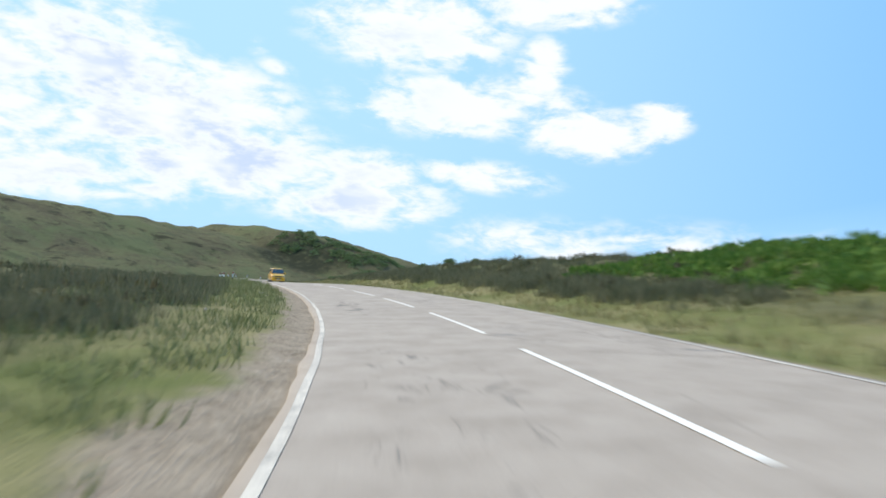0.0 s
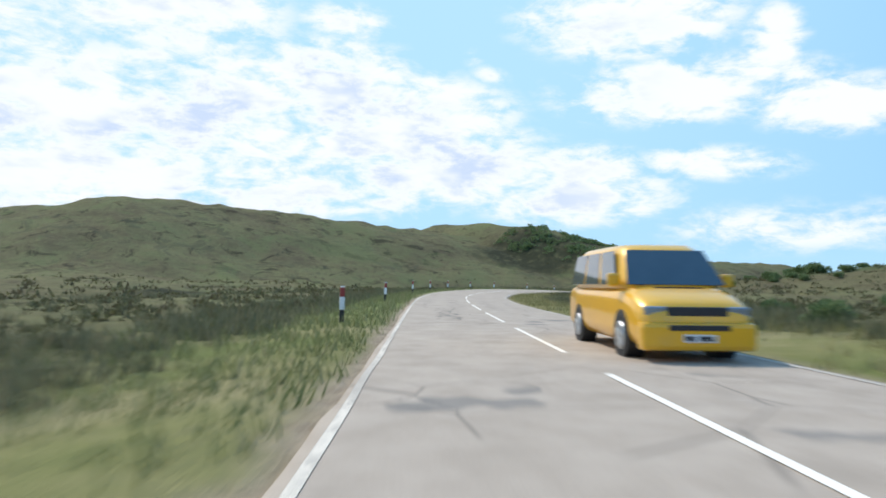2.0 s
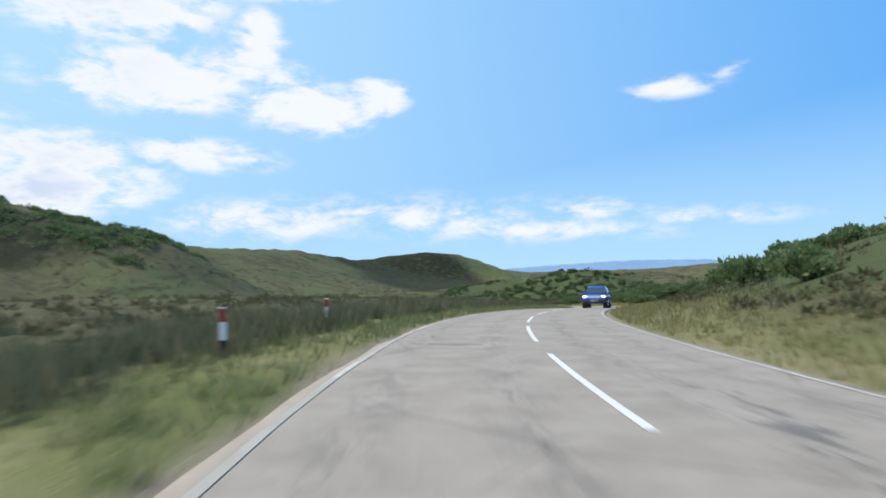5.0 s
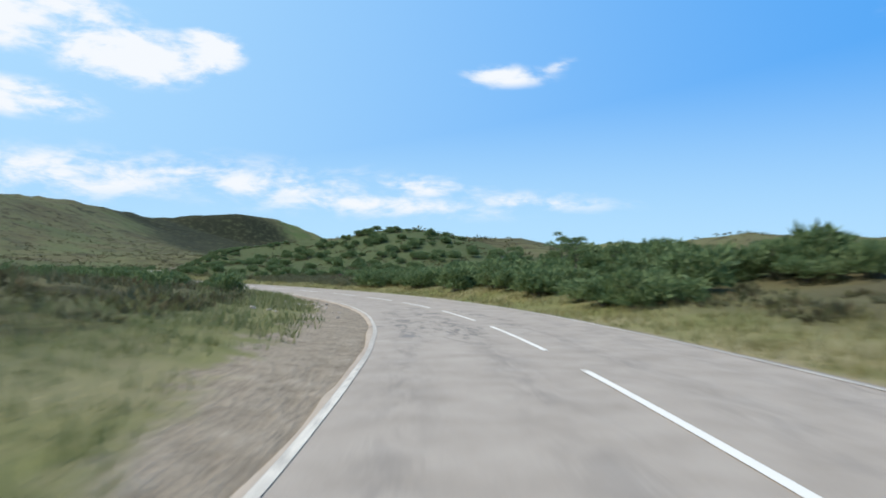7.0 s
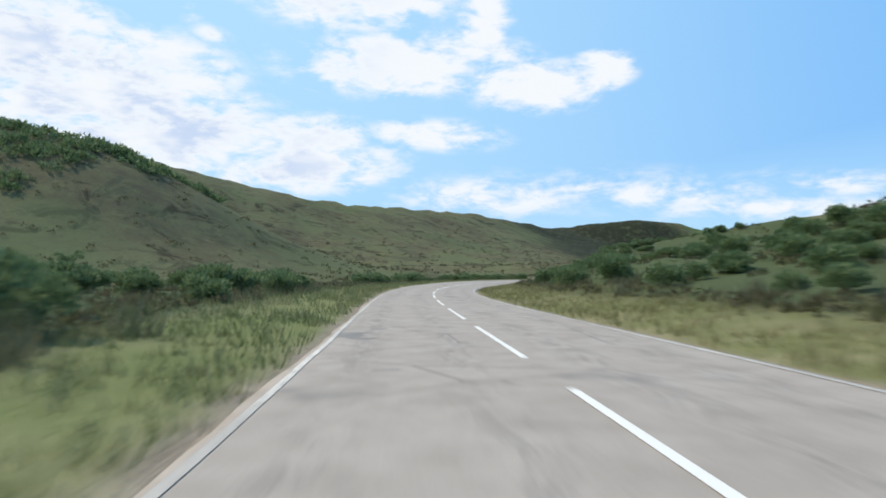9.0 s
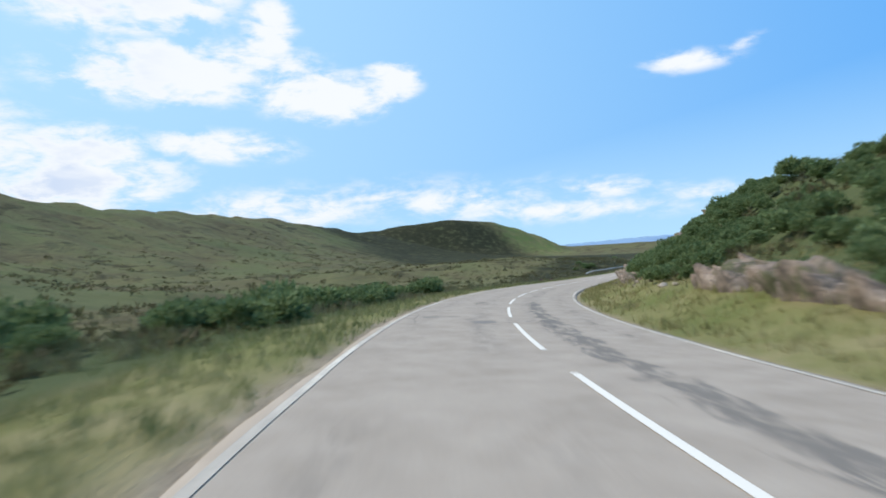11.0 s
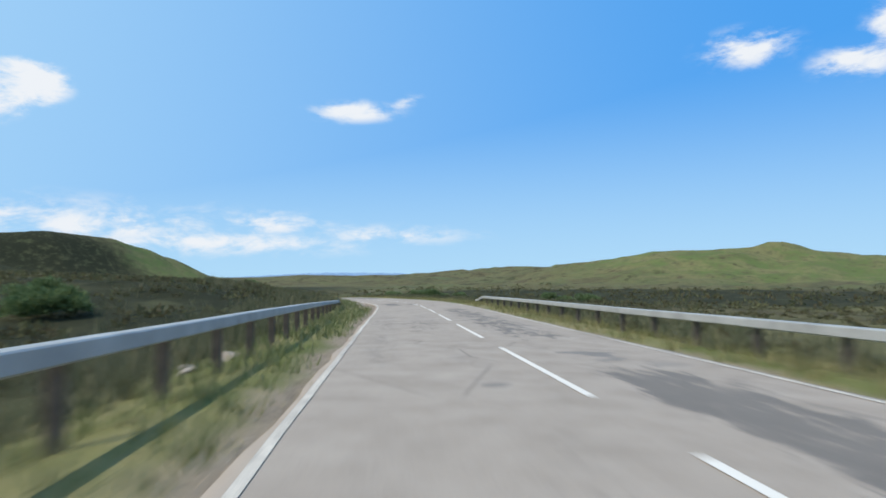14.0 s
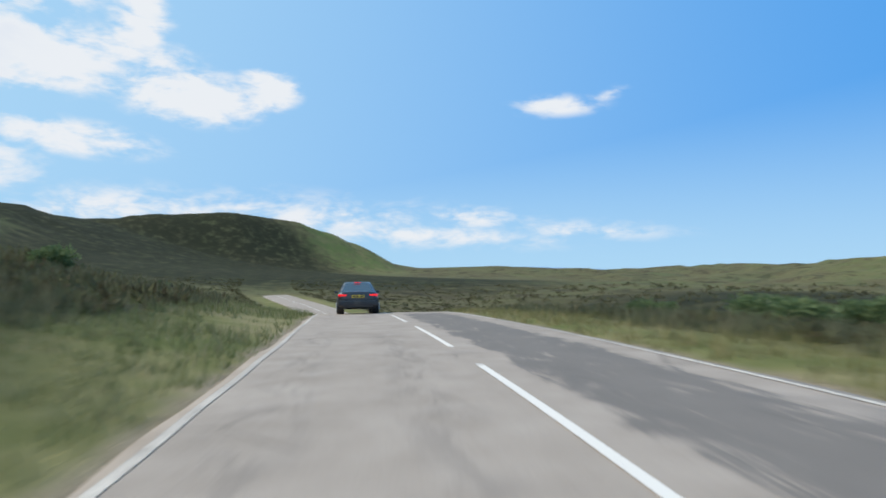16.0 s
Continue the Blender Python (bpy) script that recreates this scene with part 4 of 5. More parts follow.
# ---- rock ----
cut_s, cut_d = np.meshgrid(np.arange(380, 441, 0.16), np.arange(4.5, 14.5, 0.15), indexing="ij")
x, y, z = land(cut_s, cut_d)
top = np.interp(cut_s, [380, 384, 391, 394, 408, 412, 416, 420, 428, 437, 441], [5.0, 5.7, 5.8, 4.3, 4.3, 5.8, 7.8, 9.0, 12.0, 11.5, 8.0]) + 0.9 * waves(cut_s, cut_s * 0, 6.0, 101)
inside = smooth(cut_s, 380.5, 383) * (1 - smooth(cut_s, 435, 441)) * smooth(cut_d, 4.7, 5.4) * (1 - smooth(cut_d, top, top + 0.9))
jag = waves(x, y + z, 2.4, 103) * 0.38 + np.round(waves(x + z, y, 1.1, 107) * 3.0) / 3.0 * 0.42 + np.round(waves(x - z, y + z, 0.55, 109) * 2) / 2 * 0.40 + waves(x + z * 0.5, y - z, 0.32, 111) * 0.16
bare = np.interp(cut_s, [392, 400, 412, 420], [-0.8, 0.05, -0.1, -0.75])
gaps = smooth(0.7 * waves(x, y, 5.0, 113) + 0.3 * waves(x, y + z, 1.3, 115), bare, bare + 0.4)
push = (0.45 + jag * 0.65) * inside * gaps - 0.45 * (1 - inside * gaps)
h = np.interp(cut_s, ROAD_S, ROAD_H)
pts = np.stack([(x - np.cos(h) * push * 0.7).ravel(), (y - np.sin(h) * push * 0.7).ravel(), (z + push * 0.6).ravel()], 1)
nd = cut_s.shape[1]
ii = (np.arange(cut_s.shape[0] - 1)[:, None] * nd + np.arange(nd - 1)[None]).ravel()
tagged(new("rock_face", quick_mesh("rock_face", pts, np.stack([ii, ii + nd, ii + nd + 1, ii + 1], 1)[:, ::-1], ROCK)),
       "broken pink-brown rock face cut into the bank", "rock", kind="structure")


def boulder_mesh(seed, mat):
    bm = bmesh.new()
    bmesh.ops.create_icosphere(bm, subdivisions=2, radius=1.0)
    r = random.Random(seed)
    cuts = [(Vector((r.gauss(0, 1), r.gauss(0, 1), r.gauss(0, 1))).normalized(), r.uniform(0.42, 0.78)) for _ in range(12)]
    for v in bm.verts:
        for nrm, lim in cuts:
            over = v.co.dot(nrm) - lim
            if over > 0:
                v.co -= nrm * over
        v.co *= 1 + 0.06 * noise.noise(v.co * 3 + Vector((seed, 0, 0)))
    me = bpy.data.meshes.new("boulder")
    bm.to_mesh(me)
    bm.free()
    me.materials.append(mat)
    return me


PALE_STONE = plain_material("pale_stone", (0.36, 0.30, 0.25), 0.9, 0.0, 0.3, 9.0, 0.5)
STONES = [boulder_mesh(k, ROCK) for k in range(5)]
PEBBLES = [boulder_mesh(20 + k, PALE_STONE) for k in range(5)]
rr = random.Random(11)
stones = [(rr.uniform(532.5, 540), rr.uniform(-4.4, -3.3), rr.uniform(.05, .13)) for _ in range(18)]
stones += [(rr.uniform(466, 500), rr.uniform(-5.6, -4.6), rr.uniform(.15, .34)) for _ in range(16)]
stones += [(rr.uniform(186, 214), rr.uniform(9, 18), rr.uniform(.3, .55)) for _ in range(6)]
stones += [(rr.uniform(250, 262), rr.uniform(-5.6, -3.3), rr.uniform(.04, .12)) for _ in range(24)]
stones += [(rr.uniform(382, 438), rr.uniform(5.0, 6.6), rr.uniform(.12, .35)) for _ in range(22)]
stones += [(rr.uniform(8, 60), rr.uniform(-5.0, -3.2), rr.uniform(.04, .1)) for _ in range(14)]
stones += [(rr.uniform(462, 500), rr.uniform(-4.9, -4.1), rr.uniform(.12, .24)) for _ in range(12)]
stones += [(rr.uniform(530, 545), rr.uniform(5.5, 8), rr.uniform(.15, .3)) for _ in range(5)]
for s_, d_, size in stones:
    ob = new("boulder" if size > 0.4 else "stone", (STONES if size > 0.25 else PEBBLES)[rr.randrange(5)])
    ob.matrix_world = Matrix.LocRotScale(spot(s_, d_, size * 0.15), Euler((rr.uniform(-.3, .3), rr.uniform(-.3, .3), rr.uniform(0, 6.28))), (size * rr.uniform(1, 1.5), size, size * rr.uniform(.5, .8)))
    tagged(ob, "angular pinkish-grey stone lying by the road" if size < 0.4 else "weathered grey-brown boulder on the heather bank", "stone", "stones along the road")
# loose stones fallen at the foot of the cut
r = np.random.RandomState(401)
s, d, p = scatter(420, 402, 439, 4.5, 7.4, 402)
chunks = []
for q in p:
    src = PEBBLES[r.randint(5)]
    tri = [[src.vertices[i].co for i in f.vertices] for f in src.polygons]
    size = r.uniform(0.03, 0.13)
    turn = Euler((r.uniform(0, 6), r.uniform(0, 6), r.uniform(0, 6))).to_matrix()
    co = np.array([turn @ c for f in tri for c in f]) * size + q
    chunks.append((co, np.arange(len(co)).reshape(-1, 3)))
v, f = joined(chunks)
stuff("scree", v, f, ROCK, "loose pinkish stones fallen below the rock cut", "stones")

# ---- crash barriers ----
def barrier(s0, s1, side, d_of, top_of, flare, drop, label):
    """A steel beam on posts beside the road, its ends turned down and out."""
    o = road_at(s0, d_of(s0))
    ob = empty("crash_barrier", Matrix.Translation(o), label, "crash barrier")
    back = Matrix.Translation(-Vector(o))
    prof = [(0.11, 0.0), (-0.035, 0.0), (-0.05, -0.012), (-0.05, -0.125), (-0.035, -0.14), (0.02, -0.14), (0.02, -0.128), (-0.036, -0.124), (-0.036, -0.016), (0.11, -0.014)]
    length = 3.8
    k = 0
    s = s0
    while s < s1 - 0.1:
        e = min(s + length, s1)
        verts, faces = [], []
        n = 5
        for i in range(n):
            q = s + (e + 0.06 - s) * i / (n - 1)
            end = max(smooth(np.array(s0 + 3.2 - q), 0, 3.2), smooth(np.array(q - s1 + 3.2), 0, 3.2))
            for u, z in prof:
                p = road_at(q, d_of(q) + side * (u + flare * float(end)), 0)
                zz = road_at(q, d_of(q))[2] + top_of(q) + z - drop * float(end) + (0.003 if k % 2 else 0)
                verts.append(Vector((p[0], p[1], zz)) - Vector(o))
        m = len(prof)
        for i in range(n - 1):
            for j in range(m):
                a, b = i * m + j, i * m + (j + 1) % m
                faces.append((a, b, b + m, a + m))
        faces += [tuple(range(m))[::-1], tuple(range((n - 1) * m, n * m))]
        c = new("beam", mesh_of("beam", verts, faces, (GALVANISED,), False))
        c.parent = ob
        s = e
        k += 1
    s = s0 + 1.6
    while s < s1 - 1.0:
        g = spot(s, d_of(s) + side * 0.10)
        base = road_at(s, d_of(s) + side * 0.10)
        zt = road_at(s, d_of(s))[2] + top_of(s) - 0.03 - drop * float(max(smooth(np.array(s0 + 3.2 - s), 0, 3.2), smooth(np.array(s - s1 + 3.2), 0, 3.2)))
        bm = bmesh.new()
        box(bm, -0.055, 0.055, -0.05, 0.05, g.z - 0.3 - base[2], zt - base[2], 0.008)
        c = part("post", bm, WEATHERED_POST, ob)
        c.matrix_local = Matrix.Translation(Vector(base) - Vector(o)) @ pose(0, 0, 0, 0, 0, heading_at(s))
        s += 2.15
    return ob


barrier(462.5, 527.5, -1, lambda s: float(np.interp(s, [462, 470, 500, 528], [-3.45, -3.55, -3.9, -4.6])), lambda s: float(np.interp(s, [462, 500, 528], [0.60, 0.60, 0.50])), 0.3, 0.25,
        "weathered galvanised crash barrier on dark posts beside the road")
barrier(479.0, 534.0, 1, lambda s: float(np.interp(s, [477, 500, 534], [3.7, 3.8, 4.2])), lambda s: float(np.interp(s, [477, 497, 515, 534], [0.49, 0.51, 0.47, 0.41])), 0.05, 0.24,
        "pale galvanised crash barrier on short posts above the verge")
END_BLOCK = plain_material("tan_concrete", (0.42, 0.31, 0.20), 0.9, 0.0, 0.2, 7.0, 0.4)
g = spot(478.9, 3.76)
bm = bmesh.new()
box(bm, -0.12, 0.12, -0.18, 0.18, -0.25, road_at(478.9, 3.76)[2] + 0.25 - g.z, 0.07)
me = bpy.data.meshes.new("barrier_end_block")
bm.to_mesh(me)
bm.free()
me.materials.append(END_BLOCK)
ob = new("barrier_end_block", me)
ob.matrix_world = Matrix.Translation(g) @ pose(0, 0, 0, 0, 0, heading_at(478.9) + 8)
tagged(ob, "tan rounded end block closing the crash barrier", "barrier end")

# ---- marker posts ----
POST_BLACK = plain_material("black_post_paint", (0.022, 0.022, 0.024), 0.6, 0.0, 0.3, 10.0)
POST_WHITE = plain_material("white_post_paint", (0.74, 0.74, 0.72), 0.55, 0.0, 0.08, 10.0)
POST_RED = plain_material("red_post_paint", (0.30, 0.04, 0.032), 0.5, 0.0, 0.15, 10.0)


def marker_post(s, d, lean, turn):
    g = spot(s, d, -0.05)
    ob = empty("marker_post", Matrix.Translation(g) @ pose(0, 0, 0, lean, lean * 0.6, heading_at(s) + turn), "black and white marker post with a red top", "marker post", "marker posts along the verge")
    for nm, z0, z1, grow, mat in (("shaft", -0.2, 0.36, 0.0, POST_BLACK), ("white_band", 0.36, 0.66, 0.004, POST_WHITE), ("red_band", 0.66, 0.88, 0.002, POST_RED), ("cap", 0.88, 0.905, 0.006, POST_WHITE)):
        bm = bmesh.new()
        box(bm, -0.052 - grow, 0.052 + grow, -0.045 - grow, 0.045 + grow, z0, z1, 0.012)
        part(nm, bm, mat, ob)


for k, s_ in enumerate([70.2, 85.1, 100.5, 116.4, 124.0, 132.0, 140.0, 147.0, 156.0, 163.4, 173.8, 181.2]):
    marker_post(s_, float(np.interp(s_, [70, 85, 116, 124, 132, 140, 164, 174, 181], [-3.62, -3.85, -3.92, -3.9, -4.15, -4.4, -4.5, -5.2, -5.5])) - 0.03 * (k % 2), (k * 37 % 5 - 2) * 0.9, (k * 53 % 9 - 4) * 3.0)

# ---- vehicles ----
def paint(name, color):
    m, n = material(name)
    f = n.noise(3.0, 4.0, 0.6, place(n))
    dust = n.mix(n.math("MULTIPLY", n.step(f, 0.45, 0.75), 0.12), color, (0.30, 0.26, 0.21))
    finish(n, dust, 0.28, None, 0, 0, 0.15, Coat_Weight=0.6, Coat_Roughness=0.08)
    return m


def lit(name, color, strength):
    m, n = material(name)
    b = n.add("ShaderNodeBsdfPrincipled", {"Base Color": (*color, 1), "Roughness": 0.25, "Emission Color": (*color, 1), "Emission Strength": strength})
    n.add("ShaderNodeOutputMaterial", {0: b.outputs[0]})
    return m


RUBBER = plain_material("tyre_rubber", (0.022, 0.022, 0.023), 0.85, 0.0, 0.25, 14.0)
ALLOY = plain_material("wheel_alloy", (0.55, 0.56, 0.57), 0.35, 0.8, 0.1, 9.0)
TRIM = plain_material("black_trim", (0.018, 0.018, 0.02), 0.55, 0.0, 0.2, 9.0)
CHROME = plain_material("bright_metal", (0.75, 0.76, 0.78), 0.18, 1.0, 0.05, 9.0)
TINTED = plain_material("tinted_car_glass", (0.035, 0.055, 0.07), 0.06, 0.0, 0.1, 2.0, 0.0, IOR=1.5, Coat_Weight=0.5)
LAMP_GLASS = plain_material("headlamp_glass", (0.72, 0.75, 0.78), 0.12, 0.2, 0.08, 9.0)
DIM_GLASS = plain_material("clear_lamp_glass", (0.26, 0.28, 0.30), 0.12, 0.3, 0.2, 9.0)
HEAD_LIT = lit("lit_headlamp", (0.95, 0.97, 1.0), 2.5)
TAIL_LIT = lit("lit_tail_lamp", (0.75, 0.012, 0.015), 1.0)
PLATE_YELLOW = plain_material("yellow_plate", (0.72, 0.52, 0.06), 0.5, 0.0, 0.05, 9.0)
PLATE_WHITE = plain_material("white_plate", (0.70, 0.70, 0.68), 0.5, 0.0, 0.05, 9.0)


def loft(bm, rings):
    """Closes rings of equal size into a skin with both ends capped."""
    vs = [[bm.verts.new(p) for p in r] for r in rings]
    m = len(rings[0])
    for a, b in zip(vs[:-1], vs[1:]):
        for j in range(m):
            bm.faces.new((a[j], a[(j + 1) % m], b[(j + 1) % m], b[j]))
    bm.faces.new(vs[0][::-1])
    bm.faces.new(vs[-1])
    bmesh.ops.recalc_face_normals(bm, faces=bm.faces)
    for f in bm.faces:
        f.smooth = True


def cross(y, hw, z0, z1, n=24, sharp=4.6):
    """A rounded cross section at y: half width, bottom and top."""
    out_ = []
    for k in range(n):
        t = 2 * math.pi * (k + 0.5) / n
        c, s_ = math.cos(t), math.sin(t)
        out_.append(Vector((hw * math.copysign(abs(c) ** (2 / sharp), c), y, (z0 + z1) / 2 + (z1 - z0) / 2 * math.copysign(abs(s_) ** (2 / sharp), s_))))
    return out_


def level(z, y0, y1, hw, n=28, sharp=5.0):
    """A rounded plan section at height z between y0 and y1."""
    out_ = []
    for k in range(n):
        t = 2 * math.pi * (k + 0.5) / n
        c, s_ = math.cos(t), math.sin(t)
        out_.append(Vector((hw * math.copysign(abs(c) ** (2 / sharp), c), (y0 + y1) / 2 + (y1 - y0) / 2 * math.copysign(abs(s_) ** (2 / sharp), s_), z)))
    return out_


def slab(bm, quad, out_by, thick=0.012):
    """A thin bent-free pane on four corners, set out along its normal."""
    a, b, c, d = (Vector(q) for q in quad)
    n = (b - a).cross(d - a).normalized()
    lo = [bm.verts.new(q + n * (out_by - thick)) for q in (a, b, c, d)]
    hi = [bm.verts.new(q + n * out_by) for q in (a, b, c, d)]
    bm.faces.new(hi)
    bm.faces.new(lo[::-1])
    for i in range(4):
        j = (i + 1) % 4
        bm.faces.new((lo[i], lo[j], hi[j], hi[i]))


def wheel(car, x, y, r, wide=0.19):
    side = 1 if x > 0 else -1
    bm = bmesh.new()
    turn = Matrix.Translation((x - side * wide / 2, y, r)) @ Matrix.Rotation(radians(90), 4, "Y")
    bmesh.ops.create_cone(bm, cap_ends=True, segments=28, radius1=r, radius2=r, depth=wide, matrix=turn)
    bmesh.ops.bevel(bm, geom=[e for e in bm.edges if len(e.link_faces) == 2 and e.calc_face_angle(0) > 1], offset=0.03, segments=2, affect="EDGES")
    w_ = new("wheel")
    w_.parent = car
    part("tyre", bm, RUBBER, w_)
    bm = bmesh.new()
    bmesh.ops.create_cone(bm, cap_ends=True, segments=24, radius1=r * 0.66, radius2=r * 0.62, depth=0.02, matrix=Matrix.Translation((x + side * 0.004, y, r)) @ Matrix.Rotation(radians(90 * side), 4, "Y"))
    for k in range(5):
        m = Matrix.Translation((x + side * 0.016, y, r)) @ Matrix.Rotation(radians(72 * k), 4, "X")
        for v in box(bm, -0.012, 0.012, -0.035, 0.035, 0.03, r * 0.6):
            v.co = m @ v.co
    part("rim", bm, ALLOY, w_)


def arch(car, x, y, r):
    bm = bmesh.new()
    side = 1 if x > 0 else -1
    bmesh.ops.create_cone(bm, cap_ends=True, segments=24, radius1=r, radius2=r, depth=0.3, matrix=Matrix.Translation((x - side * 0.145, y, r * 0.92)) @ Matrix.Rotation(radians(90), 4, "Y"))
    part("wheel_arch", bm, TRIM, car)


def plate(car, y, z, color, front):
    bm = bmesh.new()
    box(bm, -0.25, 0.25, y - 0.012, y + 0.012, z - 0.052, z + 0.052, 0.006)
    p = part("number_plate", bm, color, car)
    yy = y + (0.014 if front else -0.014)
    x = -0.20
    for wide in (0.045, 0.045, 0.05, 0.045, 0.0, 0.045, 0.05, 0.045):
        if wide:
            bm = bmesh.new()
            box(bm, x, x + wide, yy - 0.002, yy + 0.002, z - 0.033, z + 0.033)
            part("bar", bm, TRIM, p)
        x += 0.055


def lump(car, name, mat, x0, x1, y0, y1, z0, z1, bevel=0.02, label=""):
    bm = bmesh.new()
    box(bm, x0, x1, y0, y1, z0, z1, bevel)
    return part(name, bm, mat, car, label)


def vehicle(name, m, label, category, body, roof, base, top, panes, coat):
    """A car from body cross sections, and a cabin between a base and a top plan (z, y0, y1, half width)."""
    car = empty(name, m, label, category)
    bm = bmesh.new()
    loft(bm, [cross(*c) for c in body])
    part("body", bm, coat, car)
    bm = bmesh.new()
    (zb, b0, b1, bw), (zt, t0, t1, tw) = base, top
    mid = [(zb + (zt - zb) * u, b0 + (t0 - b0) * u, b1 + (t1 - b1) * u, bw + (tw - bw) * (u ** 1.3)) for u in (0, 0.25, 0.5, 0.75, 0.92)]
    mid.append((zt + 0.03, t0 + 0.10, t1 - 0.10, tw - 0.07))
    loft(bm, [level(*q) for q in mid])
    part("cabin", bm, coat, car)

    def corner(u, x, yy):
        w_ = bw + (tw - bw) * (u ** 1.3)
        return Vector((x * w_, (b0 + (t0 - b0) * u) * (1 - yy) + (b1 + (t1 - b1) * u) * yy, zb + (zt - zb) * u))

    lo, hi = panes
    for nm, x0, x1, yy in (("rear_window", -0.84, 0.84, 0), ("windscreen", 0.92, -0.92, 1)):
        bm = bmesh.new()
        slab(bm, [corner(lo, x0, yy), corner(lo, x1, yy), corner(hi, x1 * 0.96, yy), corner(hi, x0 * 0.96, yy)], 0.010)
        part(nm, bm, TINTED, car)
    for side in (-1, 1):
        for y0, y1 in roof:
            bm = bmesh.new()
            q = [corner(lo, side, y0), corner(lo, side, y1), corner(hi, side, y1), corner(hi, side, y0)]
            slab(bm, q if side > 0 else [q[1], q[0], q[3], q[2]], 0.010)
            part("side_window", bm, TINTED, car)
    return car


def on_road(s, d, oncoming):
    p = road_at(s, d, -0.012)
    b = np.interp(s, ROAD_S, ROAD_B)
    sl = np.interp(s, ROAD_S, slope_run)
    m = Matrix.Translation(p) @ pose(0, 0, 0, 0, 0, heading_at(s)) @ pose(0, 0, 0, math.degrees(math.atan(sl)), math.degrees(math.atan(b)), 0)
    return m @ pose(0, 0, 0, 0, 0, 180) if oncoming else m


# dark saloon, driving away with its brake lamps lit
NAVY = paint("dark_navy_paint", (0.012, 0.016, 0.028))
saloon = vehicle("saloon_car", on_road(592.0, -1.02, False) @ Matrix.Scale(0.87, 4), "dark navy saloon car with lit brake lamps in the lane ahead", "car",
                 [(-2.15, 0.66, 0.40, 0.84), (-2.10, 0.78, 0.32, 0.91), (-1.9, 0.83, 0.25, 0.95), (-1.4, 0.85, 0.20, 0.95), (-0.6, 0.86, 0.19, 0.91), (0.6, 0.86, 0.19, 0.89),
                  (1.2, 0.85, 0.20, 0.86), (1.7, 0.82, 0.22, 0.78), (2.02, 0.74, 0.28, 0.68), (2.15, 0.58, 0.36, 0.58)],
                 [(0.16, 0.36), (0.40, 0.60), (0.64, 0.84)], (0.86, -1.62, 1.10, 0.80), (1.34, -0.72, 0.22, 0.56), (0.16, 0.86), NAVY)
for x in (-0.865, 0.865):
    for y in (-1.32, 1.34):
        arch(saloon, x, y, 0.345)
        wheel(saloon, x + math.copysign(0.012, x), y, 0.31)
for side in (-1, 1):
    a, b = sorted((side * 0.80, side * 0.46))
    lump(saloon, "tail_lamp", TAIL_LIT, a, b, -2.155, -2.06, 0.73, 0.81, 0.025, "lit red tail lamp")
    lump(saloon, "door_mirror", NAVY, *sorted((side * 0.83, side * 1.0)), 0.58, 0.70, 0.90, 1.02, 0.03)
    lump(saloon, "exhaust_pipe", CHROME, *sorted((side * 0.42, side * 0.52)), -2.17, -2.0, 0.255, 0.315, 0.02)
    lump(saloon, "headlamp", LAMP_GLASS, *sorted((side * 0.42, side * 0.70)), 1.98, 2.09, 0.55, 0.66, 0.03)
lump(saloon, "bumper", NAVY, -0.80, 0.80, -2.19, -2.0, 0.33, 0.56, 0.05)
lump(saloon, "rear_valance", TRIM, -0.62, 0.62, -2.185, -2.0, 0.26, 0.345, 0.02)
lump(saloon, "high_brake_lamp", TAIL_LIT, -0.14, 0.14, -0.86, -0.80, 1.315, 1.345, 0.006, "lit red high brake lamp")
lump(saloon, "aerial_fin", NAVY, -0.02, 0.02, -0.62, -0.50, 1.36, 1.41, 0.008)
plate(saloon, -2.16, 0.72, PLATE_YELLOW, False)

# yellow van
YELLOW = paint("yellow_paint", (0.78, 0.40, 0.015))
van = vehicle("van", on_road(79.3, 1.40, True) @ Matrix.Diagonal((0.81, 0.91, 0.91, 1.0)), "bright yellow van with dark windscreen coming along the road", "van",
              [(-2.25, 0.80, 0.28, 0.98), (-2.18, 0.87, 0.20, 1.06), (-1.5, 0.89, 0.16, 1.08), (0.0, 0.89, 0.16, 1.08), (1.3, 0.89, 0.16, 1.06), (1.75, 0.88, 0.16, 0.98),
               (2.12, 0.86, 0.17, 0.86), (2.24, 0.83, 0.20, 0.78), (2.30, 0.74, 0.26, 0.68)],
              [(0.06, 0.33), (0.36, 0.62), (0.66, 0.90)], (0.99, -2.22, 1.56, 0.88), (1.64, -2.10, 0.90, 0.74), (0.09, 0.90), YELLOW)
for x in (-0.885, 0.885):
    for y in (-1.35, 1.42):
        arch(van, x, y, 0.36)
        wheel(van, x + math.copysign(0.012, x), y, 0.315)
for side in (-1, 1):
    lump(van, "headlamp", DIM_GLASS, *sorted((side * 0.46, side * 0.80)), 2.13, 2.285, 0.64, 0.76, 0.03)
    lump(van, "door_mirror", YELLOW, *sorted((side * 0.86, side * 1.06)), 1.18, 1.30, 1.02, 1.22, 0.04)
lump(van, "grille", TRIM, -0.46, 0.46, 2.20, 2.305, 0.63, 0.755, 0.015)
lump(van, "bumper", YELLOW, -0.87, 0.87, 2.10, 2.37, 0.17, 0.55, 0.07)
lump(van, "air_intake", TRIM, -0.46, 0.46, 2.30, 2.378, 0.44, 0.515, 0.012)
lump(van, "wiper_cowl", TRIM, -0.40, 0.40, 1.56, 1.62, 0.995, 1.02, 0.01)
plate(van, 2.375, 0.34, PLATE_WHITE, True)

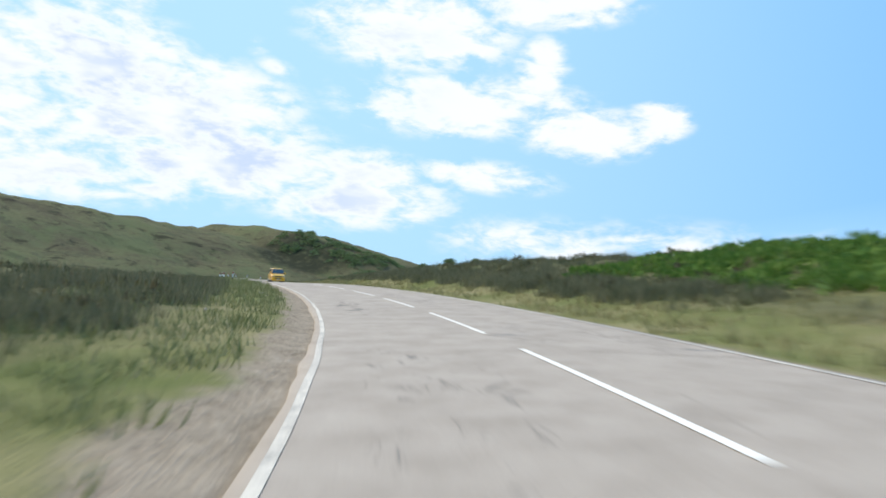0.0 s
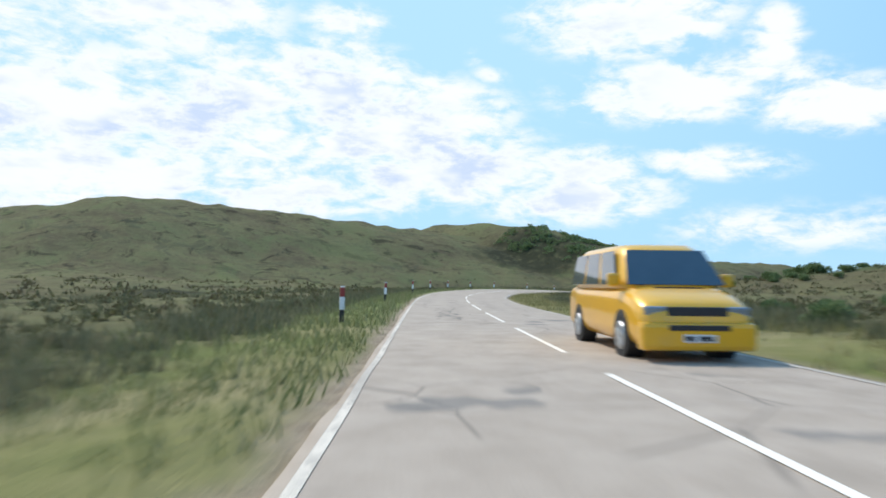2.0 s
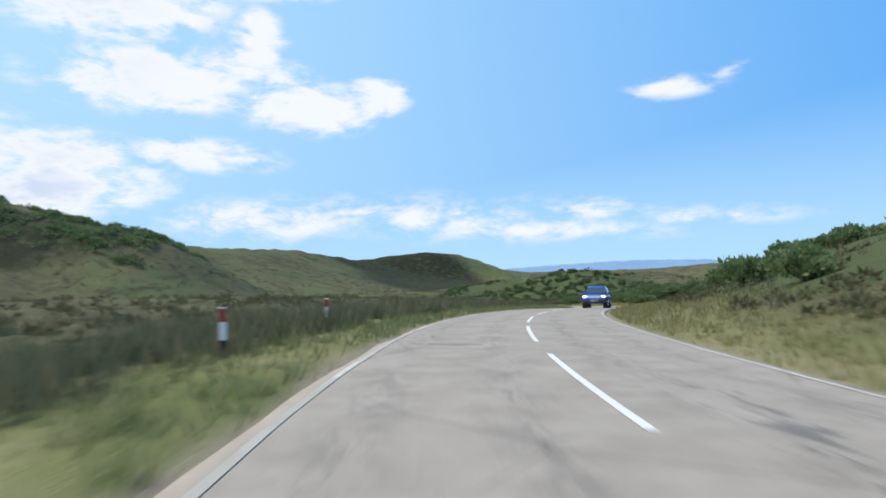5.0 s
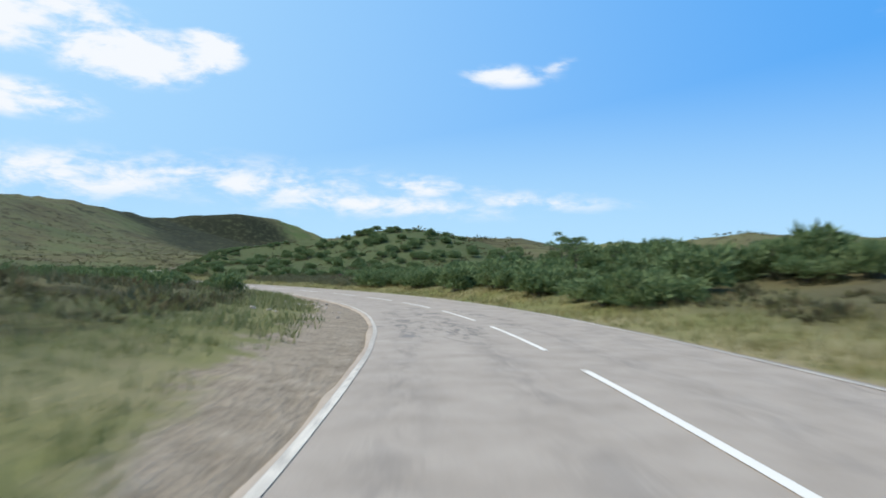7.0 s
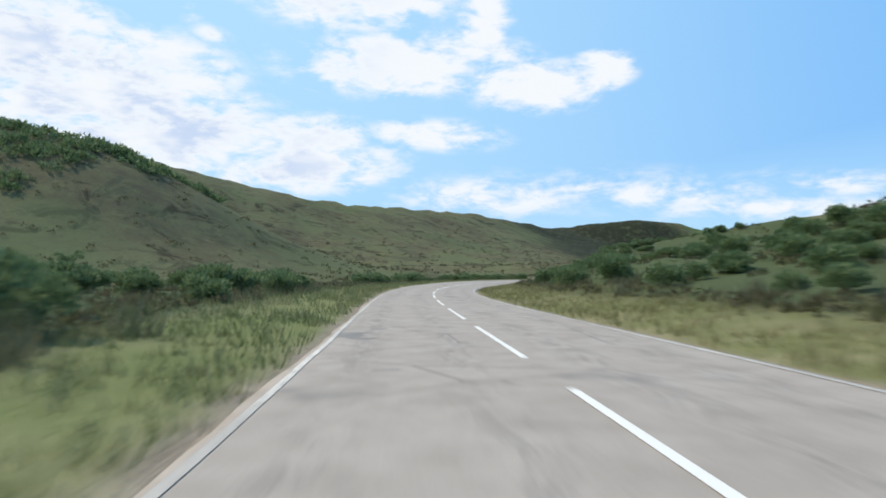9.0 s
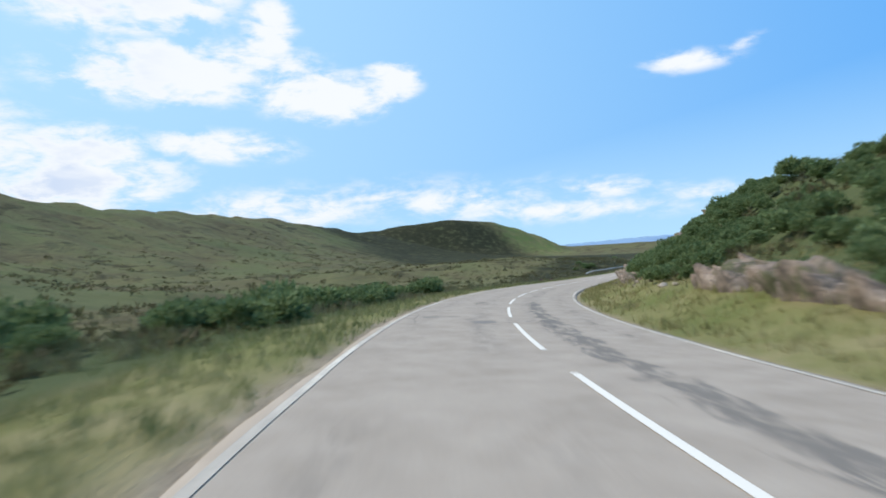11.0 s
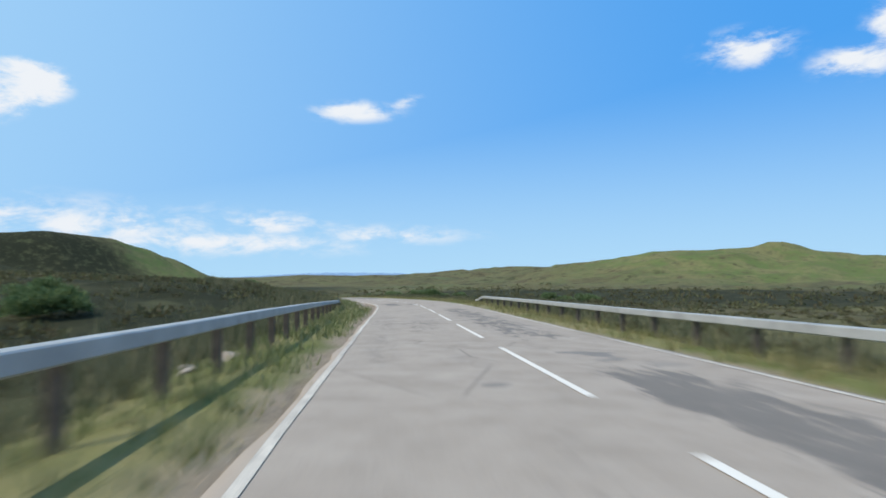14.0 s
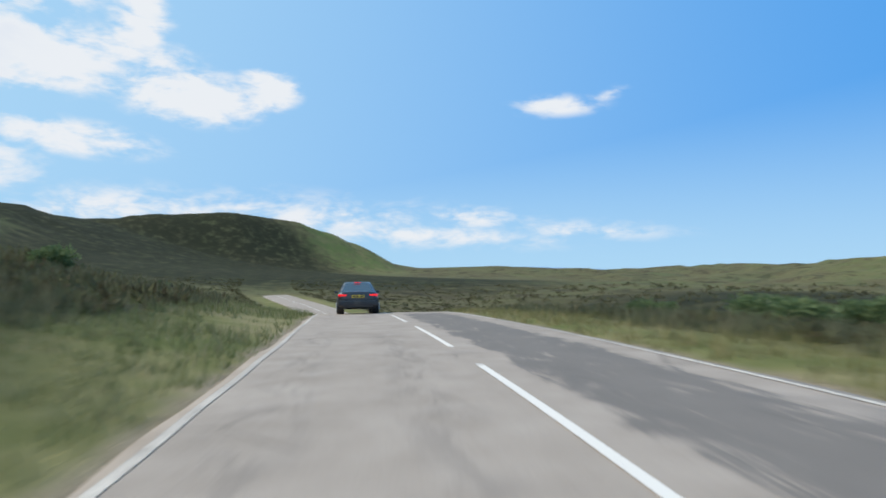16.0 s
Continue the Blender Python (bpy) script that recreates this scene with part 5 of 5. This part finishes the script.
# black hatchback
BLACK = paint("black_paint", (0.010, 0.011, 0.013))
hatch = vehicle("hatchback_car", on_road(163.4, 1.30, True) @ Matrix.Scale(0.89, 4), "black hatchback car with bright headlamps coming along the road", "car",
                [(-1.88, 0.66, 0.36, 0.84), (-1.82, 0.77, 0.28, 0.92), (-1.3, 0.82, 0.21, 0.94), (0.3, 0.83, 0.19, 0.91), (0.9, 0.82, 0.20, 0.89), (1.4, 0.79, 0.22, 0.80), (1.75, 0.72, 0.27, 0.68), (1.88, 0.58, 0.34, 0.58)],
                [(0.12, 0.46), (0.50, 0.84)], (0.86, -1.80, 1.12, 0.79), (1.40, -1.35, 0.20, 0.57), (0.15, 0.87), BLACK)
for x in (-0.835, 0.835):
    for y in (-1.15, 1.15):
        arch(hatch, x, y, 0.335)
        wheel(hatch, x + math.copysign(0.012, x), y, 0.30)
for side in (-1, 1):
    lump(hatch, "headlamp", LAMP_GLASS, *sorted((side * 0.44, side * 0.72)), 1.52, 1.74, 0.60, 0.75, 0.04)
    lump(hatch, "door_mirror", BLACK, *sorted((side * 0.80, side * 0.97)), 0.62, 0.74, 0.88, 1.00, 0.03)
lump(hatch, "grille", TRIM, -0.40, 0.40, 1.76, 1.89, 0.33, 0.45, 0.02)
lump(hatch, "bright_strip", CHROME, -0.42, 0.42, 1.84, 1.90, 0.285, 0.305, 0.006)
plate(hatch, 1.885, 0.53, PLATE_WHITE, True)

# blue pick-up style estate
BLUE = paint("bright_blue_paint", (0.012, 0.075, 0.42))
suv = vehicle("off_road_car", on_road(209.5, 1.22, True) @ Matrix.Scale(0.89, 4), "bright blue off-road car with lit headlamps on the road", "car",
              [(-2.15, 0.74, 0.42, 0.98), (-2.05, 0.84, 0.36, 1.04), (-1.2, 0.87, 0.32, 1.05), (0.4, 0.87, 0.32, 1.04), (1.2, 0.87, 0.32, 1.02), (1.85, 0.85, 0.34, 0.96), (2.08, 0.80, 0.38, 0.88), (2.15, 0.68, 0.44, 0.78)],
              [(0.10, 0.46), (0.50, 0.86)], (1.0, -1.7, 1.05, 0.83), (1.58, -1.3, 0.35, 0.64), (0.15, 0.86), BLUE)
for x in (-0.875, 0.875):
    for y in (-1.30, 1.35):
        arch(suv, x, y, 0.41)
        wheel(suv, x + math.copysign(0.02, x), y, 0.37, 0.22)
for side in (-1, 1):
    lump(suv, "headlamp", HEAD_LIT, *sorted((side * 0.50, side * 0.78)), 2.02, 2.14, 0.76, 0.90, 0.03, "lit white headlamp")
    lump(suv, "door_mirror", BLUE, *sorted((side * 0.85, side * 1.04)), 0.62, 0.74, 1.04, 1.20, 0.03)
lump(suv, "grille", CHROME, -0.44, 0.44, 2.10, 2.17, 0.72, 0.90, 0.02)
lump(suv, "bumper", TRIM, -0.80, 0.80, 2.02, 2.22, 0.40, 0.60, 0.05)
plate(suv, 2.23, 0.54, PLATE_WHITE, True)
